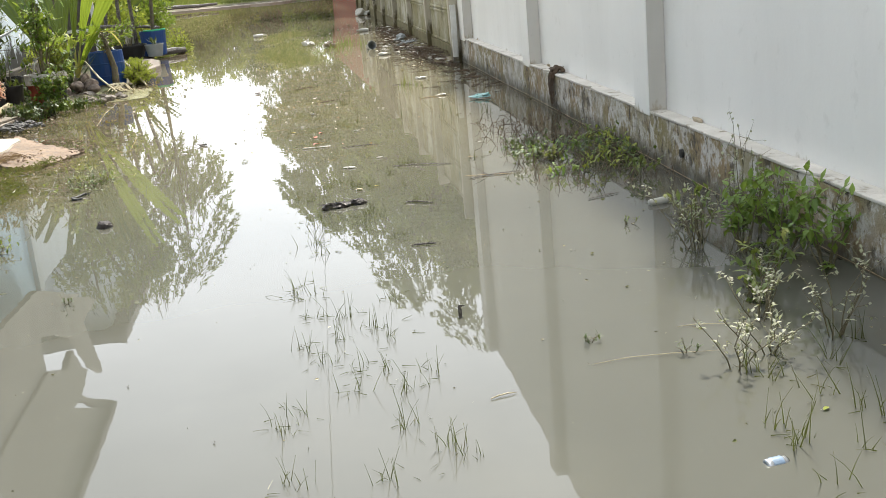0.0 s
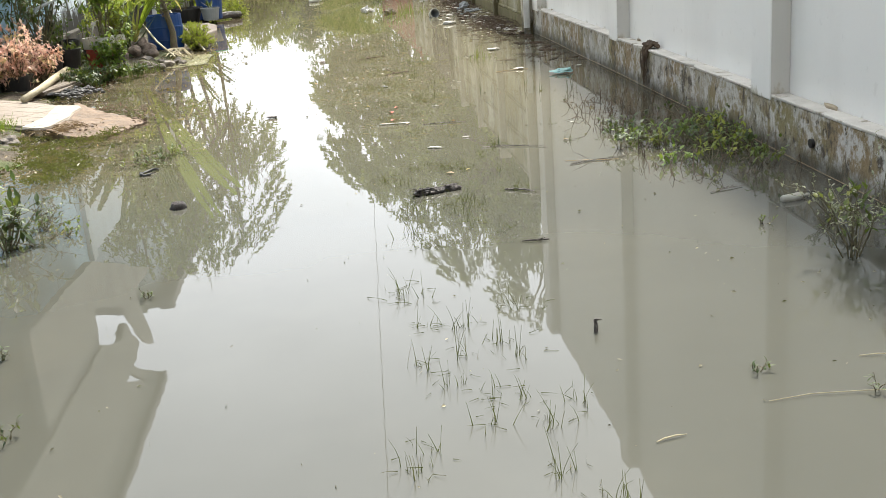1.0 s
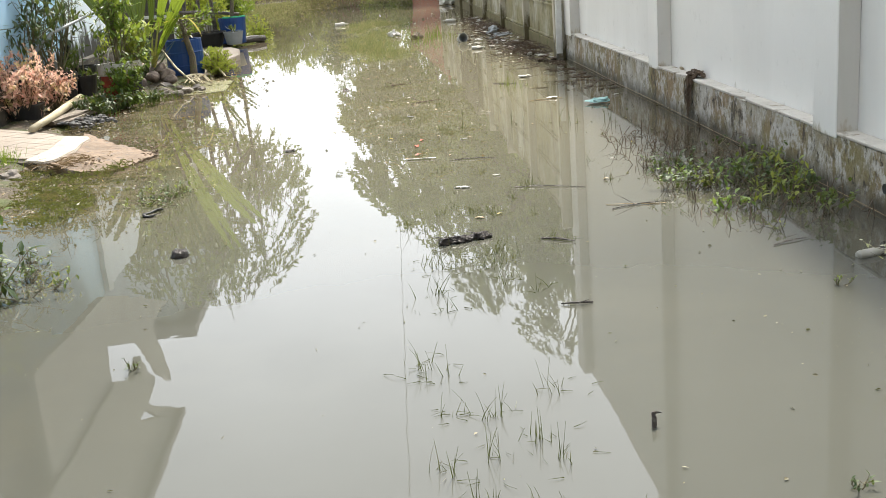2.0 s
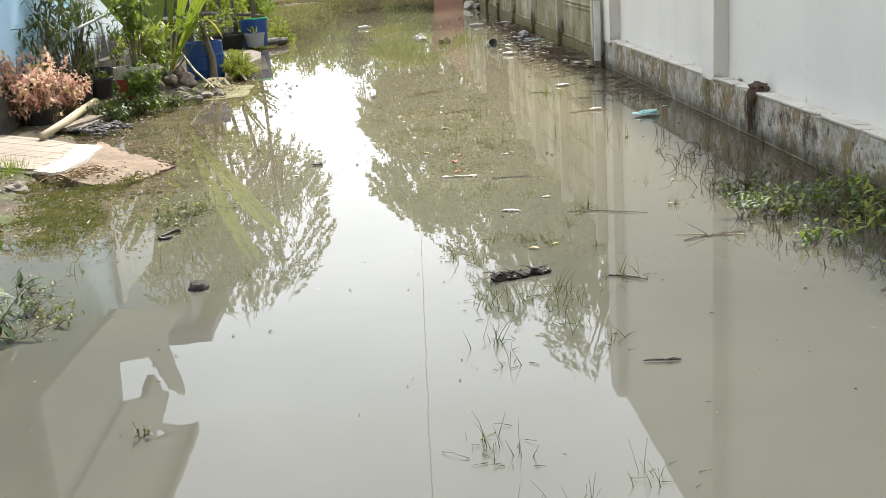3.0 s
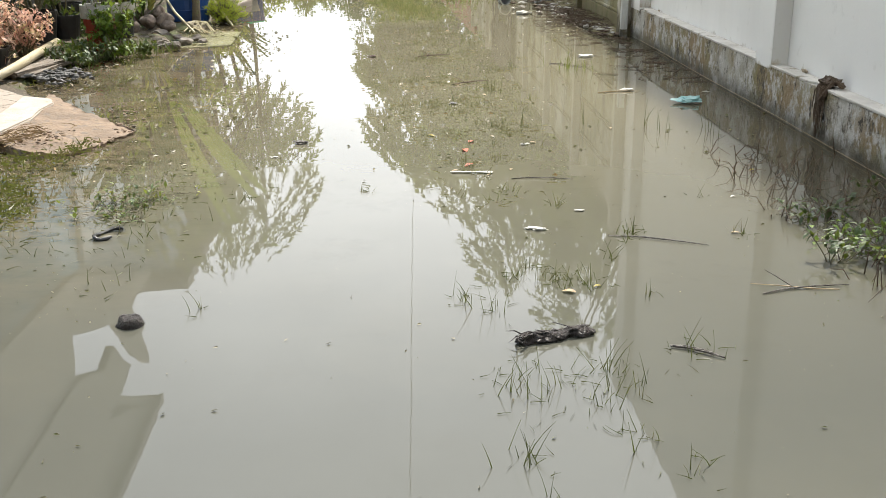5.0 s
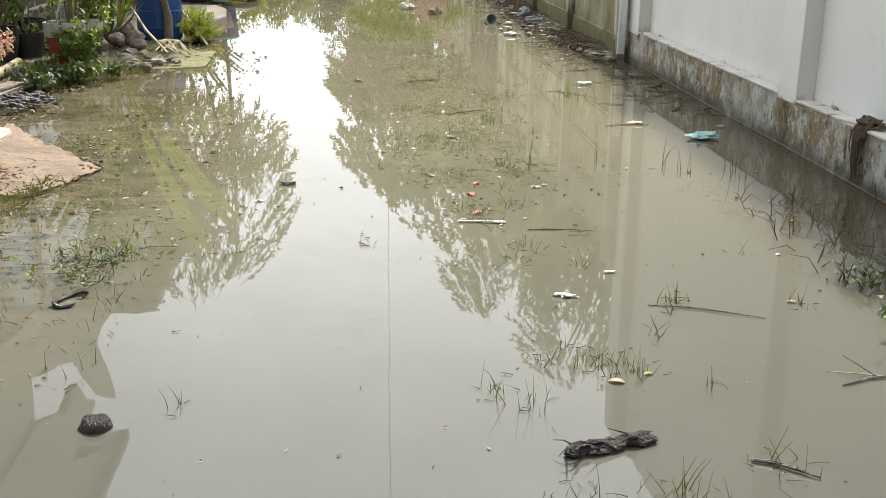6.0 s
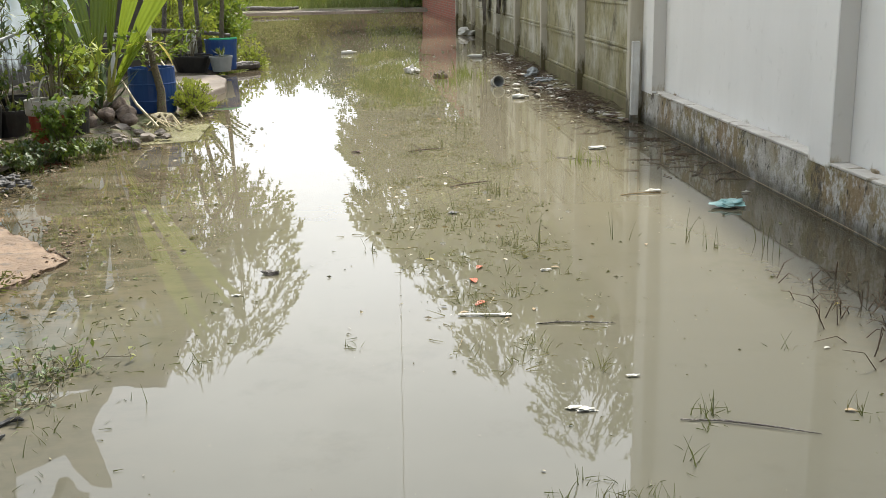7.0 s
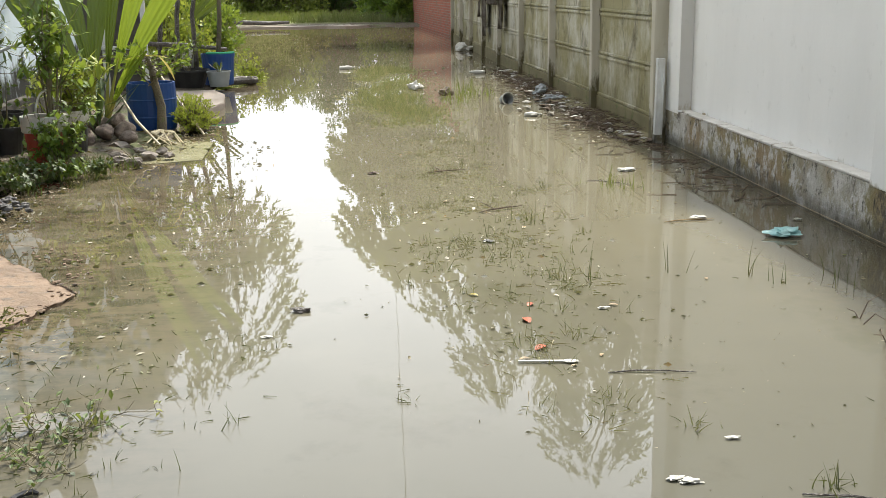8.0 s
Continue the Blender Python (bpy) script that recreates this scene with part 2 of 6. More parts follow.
def brick_mat():
    m, nt, b, pos, isl = base("red_brick", 0.9)
    tex = nt.nodes.new("ShaderNodeTexBrick")
    tex.inputs["Scale"].default_value = 1.0
    tex.inputs["Color1"].default_value, tex.inputs["Color2"].default_value = (0.32, 0.07, 0.03, 1), (0.2, 0.045, 0.022, 1)
    tex.inputs["Mortar"].default_value = (0.22, 0.15, 0.11, 1)
    tex.inputs["Brick Width"].default_value, tex.inputs["Row Height"].default_value, tex.inputs["Mortar Size"].default_value = 0.21, 0.075, 0.011
    mp = nt.nodes.new("ShaderNodeMapping")
    mp.inputs["Rotation"].default_value = (0, radians(90), radians(90))
    sep, com = nt.nodes.new("ShaderNodeSeparateXYZ"), nt.nodes.new("ShaderNodeCombineXYZ")
    nt.links.new(pos, sep.inputs[0])
    nt.links.new(sep.outputs[1], com.inputs[0])
    nt.links.new(sep.outputs[2], com.inputs[1])
    nt.links.new(com.outputs[0], tex.inputs["Vector"])
    col = mix_rgb(nt, noise_fac(nt, pos, 2.0, 0.5, 0.7), tex.outputs["Color"], (0.16, 0.1, 0.06))
    nt.links.new(col, b.inputs["Base Color"])
    bump(nt, b, tex.outputs["Fac"], -0.6, 0.01)
    return m


def ground_mat():
    m, nt, b, pos, isl = base("muddy_ground", 0.9)
    col = mix_rgb(nt, noise_fac(nt, pos, 1.6, 0.35, 0.65), (0.055, 0.042, 0.028), (0.1, 0.078, 0.052))
    col = mix_rgb(nt, noise_fac(nt, pos, 2.4, 0.5, 0.6), col, (0.07, 0.085, 0.025))
    col = mix_rgb(nt, noise_fac(nt, pos, 28.0, 0.55, 0.7), col, (0.2, 0.165, 0.115))
    grass = maths(nt, "MULTIPLY", axis_ramp(nt, pos, 1, 45.5, 47.5), 0.9)
    col = mix_rgb(nt, grass, col, mix_rgb(nt, noise_fac(nt, pos, 0.8, 0.3, 0.7), (0.13, 0.17, 0.035), (0.24, 0.25, 0.07)))
    nt.links.new(col, b.inputs["Base Color"])
    bump(nt, b, noise_fac(nt, pos, 22.0, 0.2, 0.8), 0.7, 0.02)
    return m


WATER, PLINTH, BRICK, GROUND = water_mat(), plinth_mat(), brick_mat(), ground_mat()
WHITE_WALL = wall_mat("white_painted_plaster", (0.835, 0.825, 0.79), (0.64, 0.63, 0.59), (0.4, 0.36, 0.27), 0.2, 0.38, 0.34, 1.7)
# shade of the pilasters' near sides put into the colour, plus tan foot stains
PILASTER_SHADE = wall_mat("stained_pilaster_shade", (0.6, 0.585, 0.545), (0.46, 0.44, 0.39), (0.36, 0.3, 0.2), 0.2, 0.5, 0.4, 6.0)
RENDER_CRUMB = surface("tan_render_crumbs", (0.4, 0.34, 0.24), (0.24, 0.19, 0.12), 10, 50, 0.9)
LEDGE = surface("pale_ledge_cement", (0.64, 0.61, 0.55), (0.48, 0.455, 0.4), 3.5, 30, 0.85, (0.22, 0.19, 0.13), 0.5, spot=0.58)
BLUE_WALL = wall_mat("light_blue_plaster", (0.46, 0.69, 0.88), (0.34, 0.57, 0.8), (0.02, 0.02, 0.016), 0.36, 0.8, 0.6, 3.0)
GREY_WALL = wall_mat("mould_streaked_white_plaster", (0.66, 0.75, 0.82), (0.45, 0.52, 0.54), (0.016, 0.016, 0.012), 0.42, 1.0, 0.5, 3.0)
GREY_TRIM = surface("grey_cement_trim", (0.36, 0.35, 0.31), (0.26, 0.25, 0.22), 2, 30, 0.85)
FENCE = fence_mat("weathered_precast_concrete")
POST = wall_mat("weathered_post_concrete", (0.5, 0.47, 0.38), (0.2, 0.175, 0.11), (0.1, 0.085, 0.04), 0.05, 0.7, 0.6, 3.0)
BED_BEAM = surface("mossy_ground_beam", (0.2, 0.17, 0.08), (0.13, 0.11, 0.05), 2, 25, 0.9, (0.1, 0.11, 0.03))
ROOF = surface("weathered_metal_roof", (0.3, 0.29, 0.27), (0.22, 0.2, 0.18), 1.5, 20, 0.6)
SLAB = surface("sunlit_concrete_slab", (0.36, 0.31, 0.26), (0.28, 0.235, 0.19), 2.5, 40, 0.85, None, 0.35, objrand=0.06)
SLAB_PALE = surface("worn_sunlit_cement", (0.5, 0.45, 0.39), (0.38, 0.33, 0.27), 6, 40, 0.85, (0.26, 0.2, 0.14), 0.4, spot=0.6)
TONGUE = surface("rough_orange_mortar", (0.27, 0.19, 0.125), (0.14, 0.095, 0.062), 4.5, 30, 0.75, (0.11, 0.088, 0.07), 0.8)
STONE = surface("pale_stone", (0.24, 0.21, 0.18), (0.13, 0.11, 0.095), 6, 40, 0.8, None, 0.4, objrand=0.2)
GRAVEL = surface("grey_gravel", (0.15, 0.145, 0.14), (0.045, 0.044, 0.043), 12, 60, 0.7)
WOOD = surface("wet_weathered_wood", (0.2, 0.16, 0.12), (0.1, 0.08, 0.06), 5, 40, 0.6, (0.3, 0.27, 0.23), 0.6)
DARK_WOOD = surface("dark_wet_bark", (0.13, 0.11, 0.095), (0.05, 0.042, 0.036), 18, 80, 0.45, (0.26, 0.24, 0.22), 0.9)
WET_BARK = surface("wet_black_bark", (0.07, 0.056, 0.05), (0.022, 0.018, 0.017), 22, 90, 0.35, (0.15, 0.125, 0.11), 1.0, spot=0.6)
CAN_BLUE = surface("faded_blue_print", (0.1, 0.17, 0.28), (0.2, 0.27, 0.36), 25, 60, 0.35, None, 0.1)
BAMBOO = surface("pale_bamboo", (0.5, 0.44, 0.3), (0.38, 0.32, 0.2), 4, 30, 0.6)
BARK = surface("tree_bark", (0.17, 0.14, 0.09), (0.1, 0.085, 0.06), 8, 50, 0.9, (0.13, 0.15, 0.06), 0.8)
BLUE_PLASTIC = surface("blue_plastic", (0.007, 0.045, 0.18), (0.012, 0.06, 0.23), 3, 30, 0.4, None, 0.1)
RED_PLASTIC = surface("faded_red_plastic", (0.36, 0.05, 0.025), (0.24, 0.035, 0.02), 4, 30, 0.5, None, 0.1)
BLACK_PLASTIC = surface("black_plastic", (0.012, 0.012, 0.013), (0.03, 0.03, 0.03), 5, 40, 0.45, None, 0.1)
GREY_PLASTIC = surface("grey_plastic", (0.2, 0.22, 0.23), (0.28, 0.3, 0.3), 4, 40, 0.5, None, 0.1)
WHITE_PLASTIC = surface("dirty_white_plastic", (0.55, 0.54, 0.5), (0.36, 0.35, 0.3), 7, 40, 0.4, None, 0.1)
TEAL_PLASTIC = surface("pale_teal_plastic_film", (0.16, 0.38, 0.38), (0.36, 0.56, 0.54), 12, 50, 0.25, None, 0.3)
CLOTH = surface("muddy_cloth", (0.22, 0.19, 0.15), (0.09, 0.072, 0.055), 7, 60, 0.95, None, 0.6)
COCO = surface("coconut_husk", (0.05, 0.034, 0.028), (0.3, 0.235, 0.19), 14, 70, 0.85, None, 0.6, objrand=0.3)
METAL = surface("bare_tin", (0.6, 0.6, 0.6), (0.4, 0.42, 0.45), 20, 60, 0.25, None, 0.1, metal=0.9)
SOIL = surface("potting_soil", (0.06, 0.045, 0.03), (0.1, 0.075, 0.05), 8, 50, 0.95)
CABLE = surface("black_cable", (0.02, 0.02, 0.02), (0.03, 0.03, 0.03), 5, 50, 0.6)
FRAME_WHITE = surface("white_painted_wood", (0.65, 0.66, 0.64), (0.5, 0.5, 0.47), 4, 30, 0.6)
DARK_SHED = surface("dark_shed_boards", (0.05, 0.045, 0.04), (0.09, 0.08, 0.065), 4, 30, 0.85)
RUBBISH_LIGHT = surface("pale_rubbish", (0.6, 0.58, 0.52), (0.3, 0.28, 0.24), 30, 60, 0.6)
TWIG = surface("brown_twigs", (0.13, 0.085, 0.05), (0.07, 0.05, 0.035), 12, 50, 0.8)
# light put into the palm leaf colour: a shaded copy and a sunlit copy
LEAF_PALM_SHADED = leaf_mat("shaded_palm_leaf", (0.02, 0.05, 0.01), (0.045, 0.085, 0.012), None, 0.2, 0.35)
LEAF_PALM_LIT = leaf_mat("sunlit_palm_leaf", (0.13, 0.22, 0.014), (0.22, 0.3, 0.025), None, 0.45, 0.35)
PALM_STALK = surface("orange_green_stalk", (0.4, 0.34, 0.08), (0.3, 0.32, 0.06), 6, 40, 0.45)
MOSS_WEED = leaf_mat("mossy_weed", (0.05, 0.05, 0.018), (0.13, 0.13, 0.045), (0.2, 0.145, 0.08), 0.2)
FLOAT_WEED = leaf_mat("pale_floating_weed", (0.11, 0.12, 0.045), (0.3, 0.29, 0.14), (0.42, 0.36, 0.23), 0.2, 0.6, (0.25, 0.25, 0.12))
PATCH_WEED = leaf_mat("sunlit_floating_weed", (0.11, 0.135, 0.04), (0.3, 0.31, 0.12), (0.4, 0.35, 0.2), 0.25, 0.6, (0.3, 0.3, 0.12))
FRESH_WEED = leaf_mat("fresh_green_weed_leaf", (0.09, 0.17, 0.03), (0.22, 0.33, 0.07), None, 0.4)
SEED_HEAD = leaf_mat("pale_seed_head", (0.2, 0.21, 0.13), (0.42, 0.42, 0.33), None, 0.3)
STRAW = leaf_mat("pale_floating_straw", (0.17, 0.12, 0.06), (0.42, 0.36, 0.22), None, 0.15)
FOOTING = surface("mouldy_wet_footing", (0.1, 0.085, 0.06), (0.03, 0.027, 0.022), 3, 30, 0.85, (0.012, 0.012, 0.01), 0.6)
SLAB_JOINT = surface("dark_slab_joint", (0.09, 0.075, 0.055), (0.06, 0.05, 0.038), 5, 40, 0.9)
LEAF_YELLOW = leaf_mat("yellowing_leaf", (0.5, 0.33, 0.03), (0.45, 0.4, 0.1), None, 0.4)
LEAF_BRIGHT = leaf_mat("bright_green_leaf", (0.05, 0.11, 0.014), (0.17, 0.25, 0.035), None, 0.4)
LEAF_LIME = leaf_mat("lime_weed_leaf", (0.2, 0.26, 0.03), (0.32, 0.34, 0.06), None, 0.4)
LEAF_DARK = leaf_mat("dark_green_leaf", (0.022, 0.048, 0.014), (0.055, 0.095, 0.024), None, 0.2)
LEAF_TREE = leaf_mat("tree_leaf", (0.07, 0.1, 0.02), (0.16, 0.19, 0.05), None, 0.4)
LEAF_PINK = leaf_mat("pink_orange_croton_leaf", (0.7, 0.4, 0.33), (0.82, 0.68, 0.5), (0.6, 0.58, 0.24), 0.5, 0.5, (0.85, 0.5, 0.4))
LEAF_WEED = leaf_mat("water_weed_leaf", (0.05, 0.09, 0.02), (0.15, 0.2, 0.045), (0.3, 0.3, 0.08), 0.35)
GRASS_WET = leaf_mat("flooded_grass", (0.022, 0.026, 0.012), (0.075, 0.085, 0.028), (0.13, 0.105, 0.06), 0.15)
GRASS_GREEN = leaf_mat("bank_grass", (0.05, 0.075, 0.018), (0.14, 0.165, 0.045), (0.2, 0.17, 0.08), 0.3)
STEM = surface("weed_stem", (0.1, 0.085, 0.045), (0.15, 0.13, 0.07), 12, 50, 0.6)
LEAF_RED = surface("red_dead_leaf", (0.36, 0.045, 0.014), (0.4, 0.085, 0.02), 20, 60, 0.5)
LEAF_BROWN = surface("brown_dead_leaf", (0.2, 0.13, 0.06), (0.36, 0.26, 0.13), 20, 60, 0.55)


# ---- builders ----
def part(name, bm, material, parent, label="", smooth=False):
    if isinstance(bm, bpy.types.Mesh):
        me = bm
    else:
        me = bpy.data.meshes.new(name)
        bm.to_mesh(me)
        bm.free()
    if not me.materials:
        me.materials.append(material)
    if smooth:
        for p in me.polygons:
            p.use_smooth = True
    ob = new(name, me)
    if parent is not None:
        ob.parent = parent
    if label:
        ob["label"] = label
    return ob


def thing(name, loc, label, category, group="", kind="", rz=0.0):
    ob = new(name)
    ob.empty_display_size = 0.1
    ob.matrix_basis = pose(*loc, 0, 0, rz)
    return tagged(ob, label, category, group, kind)


def solid(name, bm, material, label="", category="", group="", kind="", loc=(0, 0, 0), rot=(0, 0, 0), smooth=False):
    ob = part(name, bm, material, None, "", smooth)
    ob.matrix_basis = pose(*loc, *rot)
    return tagged(ob, label, category, group, kind)


def bm_box(a, b, bevel=0.0, jitter=0.0, cuts=0, seed=0):
    bm = bmesh.new()
    a, b = Vector(a), Vector(b)
    bmesh.ops.create_cube(bm, size=1, matrix=Matrix.Translation((a + b) / 2) @ Matrix.Diagonal((*(b - a), 1)))
    if cuts:
        bmesh.ops.subdivide_edges(bm, edges=bm.edges[:], cuts=cuts, use_grid_fill=True)
    if bevel:
        bmesh.ops.bevel(bm, geom=bm.edges[:] if not cuts else [e for e in bm.edges if e.calc_face_angle(0) > 0.5], offset=bevel, segments=2, affect="EDGES", profile=0.6)
    if jitter:
        r = random.Random(seed)
        for v in bm.verts:
            v.co += Vector((r.uniform(-jitter, jitter), r.uniform(-jitter, jitter), r.uniform(-jitter, jitter)))
    return bm


def join(bm, other):
    me = bpy.data.meshes.new("tmp")
    other.to_mesh(me)
    other.free()
    bm.from_mesh(me)
    bpy.data.meshes.remove(me)
    return bm


def bm_lathe(profile, seg=20):
    """Turns (radius, height) pairs about z."""
    bm = bmesh.new()
    rings = []
    for r, z in profile:
        rings.append([bm.verts.new((r * math.cos(2 * math.pi * i / seg), r * math.sin(2 * math.pi * i / seg), z)) for i in range(seg)] if r > 1e-6 else [bm.verts.new((0, 0, z))])
    for p, q in zip(rings, rings[1:]):
        for i in range(seg):
            j = (i + 1) % seg
            if len(p) == 1:
                bm.faces.new((p[0], q[j], q[i]))
            elif len(q) == 1:
                bm.faces.new((p[i], p[j], q[0]))
            else:
                bm.faces.new((p[i], p[j], q[j], q[i]))
    bmesh.ops.recalc_face_normals(bm, faces=bm.faces[:])
    return bm


def bm_tube(points, radii, seg=6):
    bm = bmesh.new()
    pts = [Vector(p) for p in points]
    if not isinstance(radii, (list, tuple)):
        radii = [radii] * len(pts)
    rings = []
    for i, p in enumerate(pts):
        d = (pts[min(i + 1, len(pts) - 1)] - pts[max(i - 1, 0)]).normalized()
        u = d.orthogonal().normalized() if i == 0 else (u - d * u.dot(d)).normalized()
        v = d.cross(u)
        rings.append([bm.verts.new(p + radii[i] * (math.cos(2 * math.pi * k / seg) * u + math.sin(2 * math.pi * k / seg) * v)) for k in range(seg)])
    for p, q in zip(rings, rings[1:]):
        for k in range(seg):
            bm.faces.new((p[k], p[(k + 1) % seg], q[(k + 1) % seg], q[k]))
    bm.faces.new(rings[0][::-1])
    bm.faces.new(rings[-1])
    return bm


def bm_rock(rx, ry, rz, seed, rough=0.25, sub=2):
    bm = bmesh.new()
    bmesh.ops.create_icosphere(bm, subdivisions=sub, radius=1)
    off = Vector((seed * 3.7, seed * 1.3, seed * 7.1))
    for v in bm.verts:
        v.co *= 1 + rough * noise.noise(v.co * 1.4 + off) * 1.6
        v.co = Vector((v.co.x * rx, v.co.y * ry, v.co.z * rz))
    return bm


def bm_husk(r, seed):
    """An old coconut: a three-sided pointed ellipsoid with fibre ridges and a sunken end."""
    rd = random.Random(seed)
    seg, prof = 24, [(0.0, -0.92), (0.3, -0.98), (0.62, -0.82), (0.9, -0.4), (1.0, 0.05), (0.9, 0.5), (0.6, 0.85), (0.25, 1.04), (0.0, 1.1)]
    bm = bm_lathe([(0.72 * r * a, r * z) for a, z in prof], seg)
    ph = rd.uniform(0, 6)
    for v in bm.verts:
        a = math.atan2(v.co.y, v.co.x)
        f = 1 + 0.13 * math.cos(3 * a + ph) + 0.08 * math.cos(8 * a + ph * 2 + 3 * v.co.z / r) + 0.16 * noise.noise(v.co / r * 1.3 + Vector((seed, 0, 0)))
        v.co.x, v.co.y = v.co.x * f, v.co.y * f
    bmesh.ops.rotate(bm, verts=bm.verts[:], cent=(0, 0, 0), matrix=Matrix.Rotation(radians(90 + rd.uniform(-25, 25)), 3, "X"))
    return bm


def bm_plate(outline, z0, z1, bevel=0.0):
    bm = bmesh.new()
    f = bm.faces.new([bm.verts.new((x, y, z0)) for x, y in outline])
    up = bmesh.ops.extrude_face_region(bm, geom=[f])
    for v in up["geom"]:
        if isinstance(v, bmesh.types.BMVert):
            v.co.z = z1
    bmesh.ops.recalc_face_normals(bm, faces=bm.faces[:])
    if bevel:
        bmesh.ops.bevel(bm, geom=[e for e in bm.edges if all(v.co.z > z1 - 1e-5 for v in e.verts)], offset=bevel, segments=2, affect="EDGES")
    return bm


class Leaves:
    """Collects blades and leaves into one mesh."""
    def __init__(self):
        self.v, self.f = [], []

    def leaf(self, p, d, length, width, droop=0.3, fold=0.25, seg=3):
        d = Vector(d).normalized()
        side = d.cross(Vector((0, 0, 1)))
        side = side.normalized() if side.length > 0.05 else Vector((1, 0, 0))
        n0 = len(self.v)
        p = Vector(p)
        step = length / seg
        for i in range(seg + 1):
            t = i / seg
            w = width * 0.5 * math.sin(math.pi * min(0.06 + 0.94 * t, 0.985)) ** 0.8
            up = side.cross(d)
            self.v += [tuple(p - side * w + up * fold * w), tuple(p), tuple(p + side * w + up * fold * w)]
            d = (d + Vector((0, 0, -droop / seg))).normalized()
            p = p + d * step
        for i in range(seg):
            a = n0 + 3 * i
            self.f += [(a, a + 1, a + 4, a + 3), (a + 1, a + 2, a + 5, a + 4)]

    def small(self, p, d, length, width, turn=0.0):
        d = Vector(d).normalized()
        side = d.cross(Vector((math.sin(turn), math.cos(turn), 0.6)))
        side = side.normalized() if side.length > 0.05 else Vector((1, 0, 0))
        up = side.cross(d)
        p = Vector(p)
        n0 = len(self.v)
        m = p + d * length * 0.45
        self.v += [tuple(p), tuple(m - side * width / 2 + up * width * 0.15), tuple(p + d * length), tuple(m + side * width / 2 + up * width * 0.15)]
        self.f += [(n0, n0 + 1, n0 + 2), (n0, n0 + 2, n0 + 3)]

    def blade(self, p, d, length, width, bend):
        d = Vector(d).normalized()
        side = d.cross(Vector((0.3, 0.9, 0.1))).normalized()
        n0 = len(self.v)
        p = Vector(p)
        for i in range(4):
            w = width * 0.5 * (1 - 0.3 * i)
            self.v += [tuple(p - side * max(w, 0.0004)), tuple(p + side * max(w, 0.0004))]
            p = p + d * length / 3
            d = (d + bend).normalized()
        for i in range(3):
            a = n0 + 2 * i
            self.f.append((a, a + 1, a + 3, a + 2))

    def mesh(self, name):
        me = bpy.data.meshes.new(name)
        me.from_pydata(self.v, [], self.f)
        return me


def bm_many(tubes):
    bm = bmesh.new()
    for pts, rad, seg in tubes:
        join(bm, bm_tube(pts, rad, seg))
    return bm


def tubes_mesh(name, tubes):
    """Many tubes in one mesh, without bmesh."""
    v, f = [], []
    for pts, rad, seg in tubes:
        pts = [Vector(p) for p in pts]
        rad = rad if isinstance(rad, (list, tuple)) else [rad] * len(pts)
        n0 = len(v)
        u = None
        for i, p in enumerate(pts):
            d = (pts[min(i + 1, len(pts) - 1)] - pts[max(i - 1, 0)]).normalized()
            u = d.orthogonal().normalized() if u is None else (u - d * u.dot(d)).normalized()
            w = d.cross(u)
            v += [tuple(p + rad[i] * (math.cos(2 * math.pi * k / seg) * u + math.sin(2 * math.pi * k / seg) * w)) for k in range(seg)]
        for i in range(len(pts) - 1):
            for k in range(seg):
                a, b = n0 + i * seg + k, n0 + i * seg + (k + 1) % seg
                f.append((a, b, b + seg, a + seg))
        f.append(tuple(n0 + (len(pts) - 1) * seg + k for k in range(seg)))
    me = bpy.data.meshes.new(name)
    me.from_pydata(v, [], f)
    return me


def rand_dir(r, up=0.0):
    while True:
        d = Vector((r.uniform(-1, 1), r.uniform(-1, 1), r.uniform(-1, 1)))
        if 0.05 < d.length < 1:
            d = d.normalized()
            d.z += up
            return d.normalized()


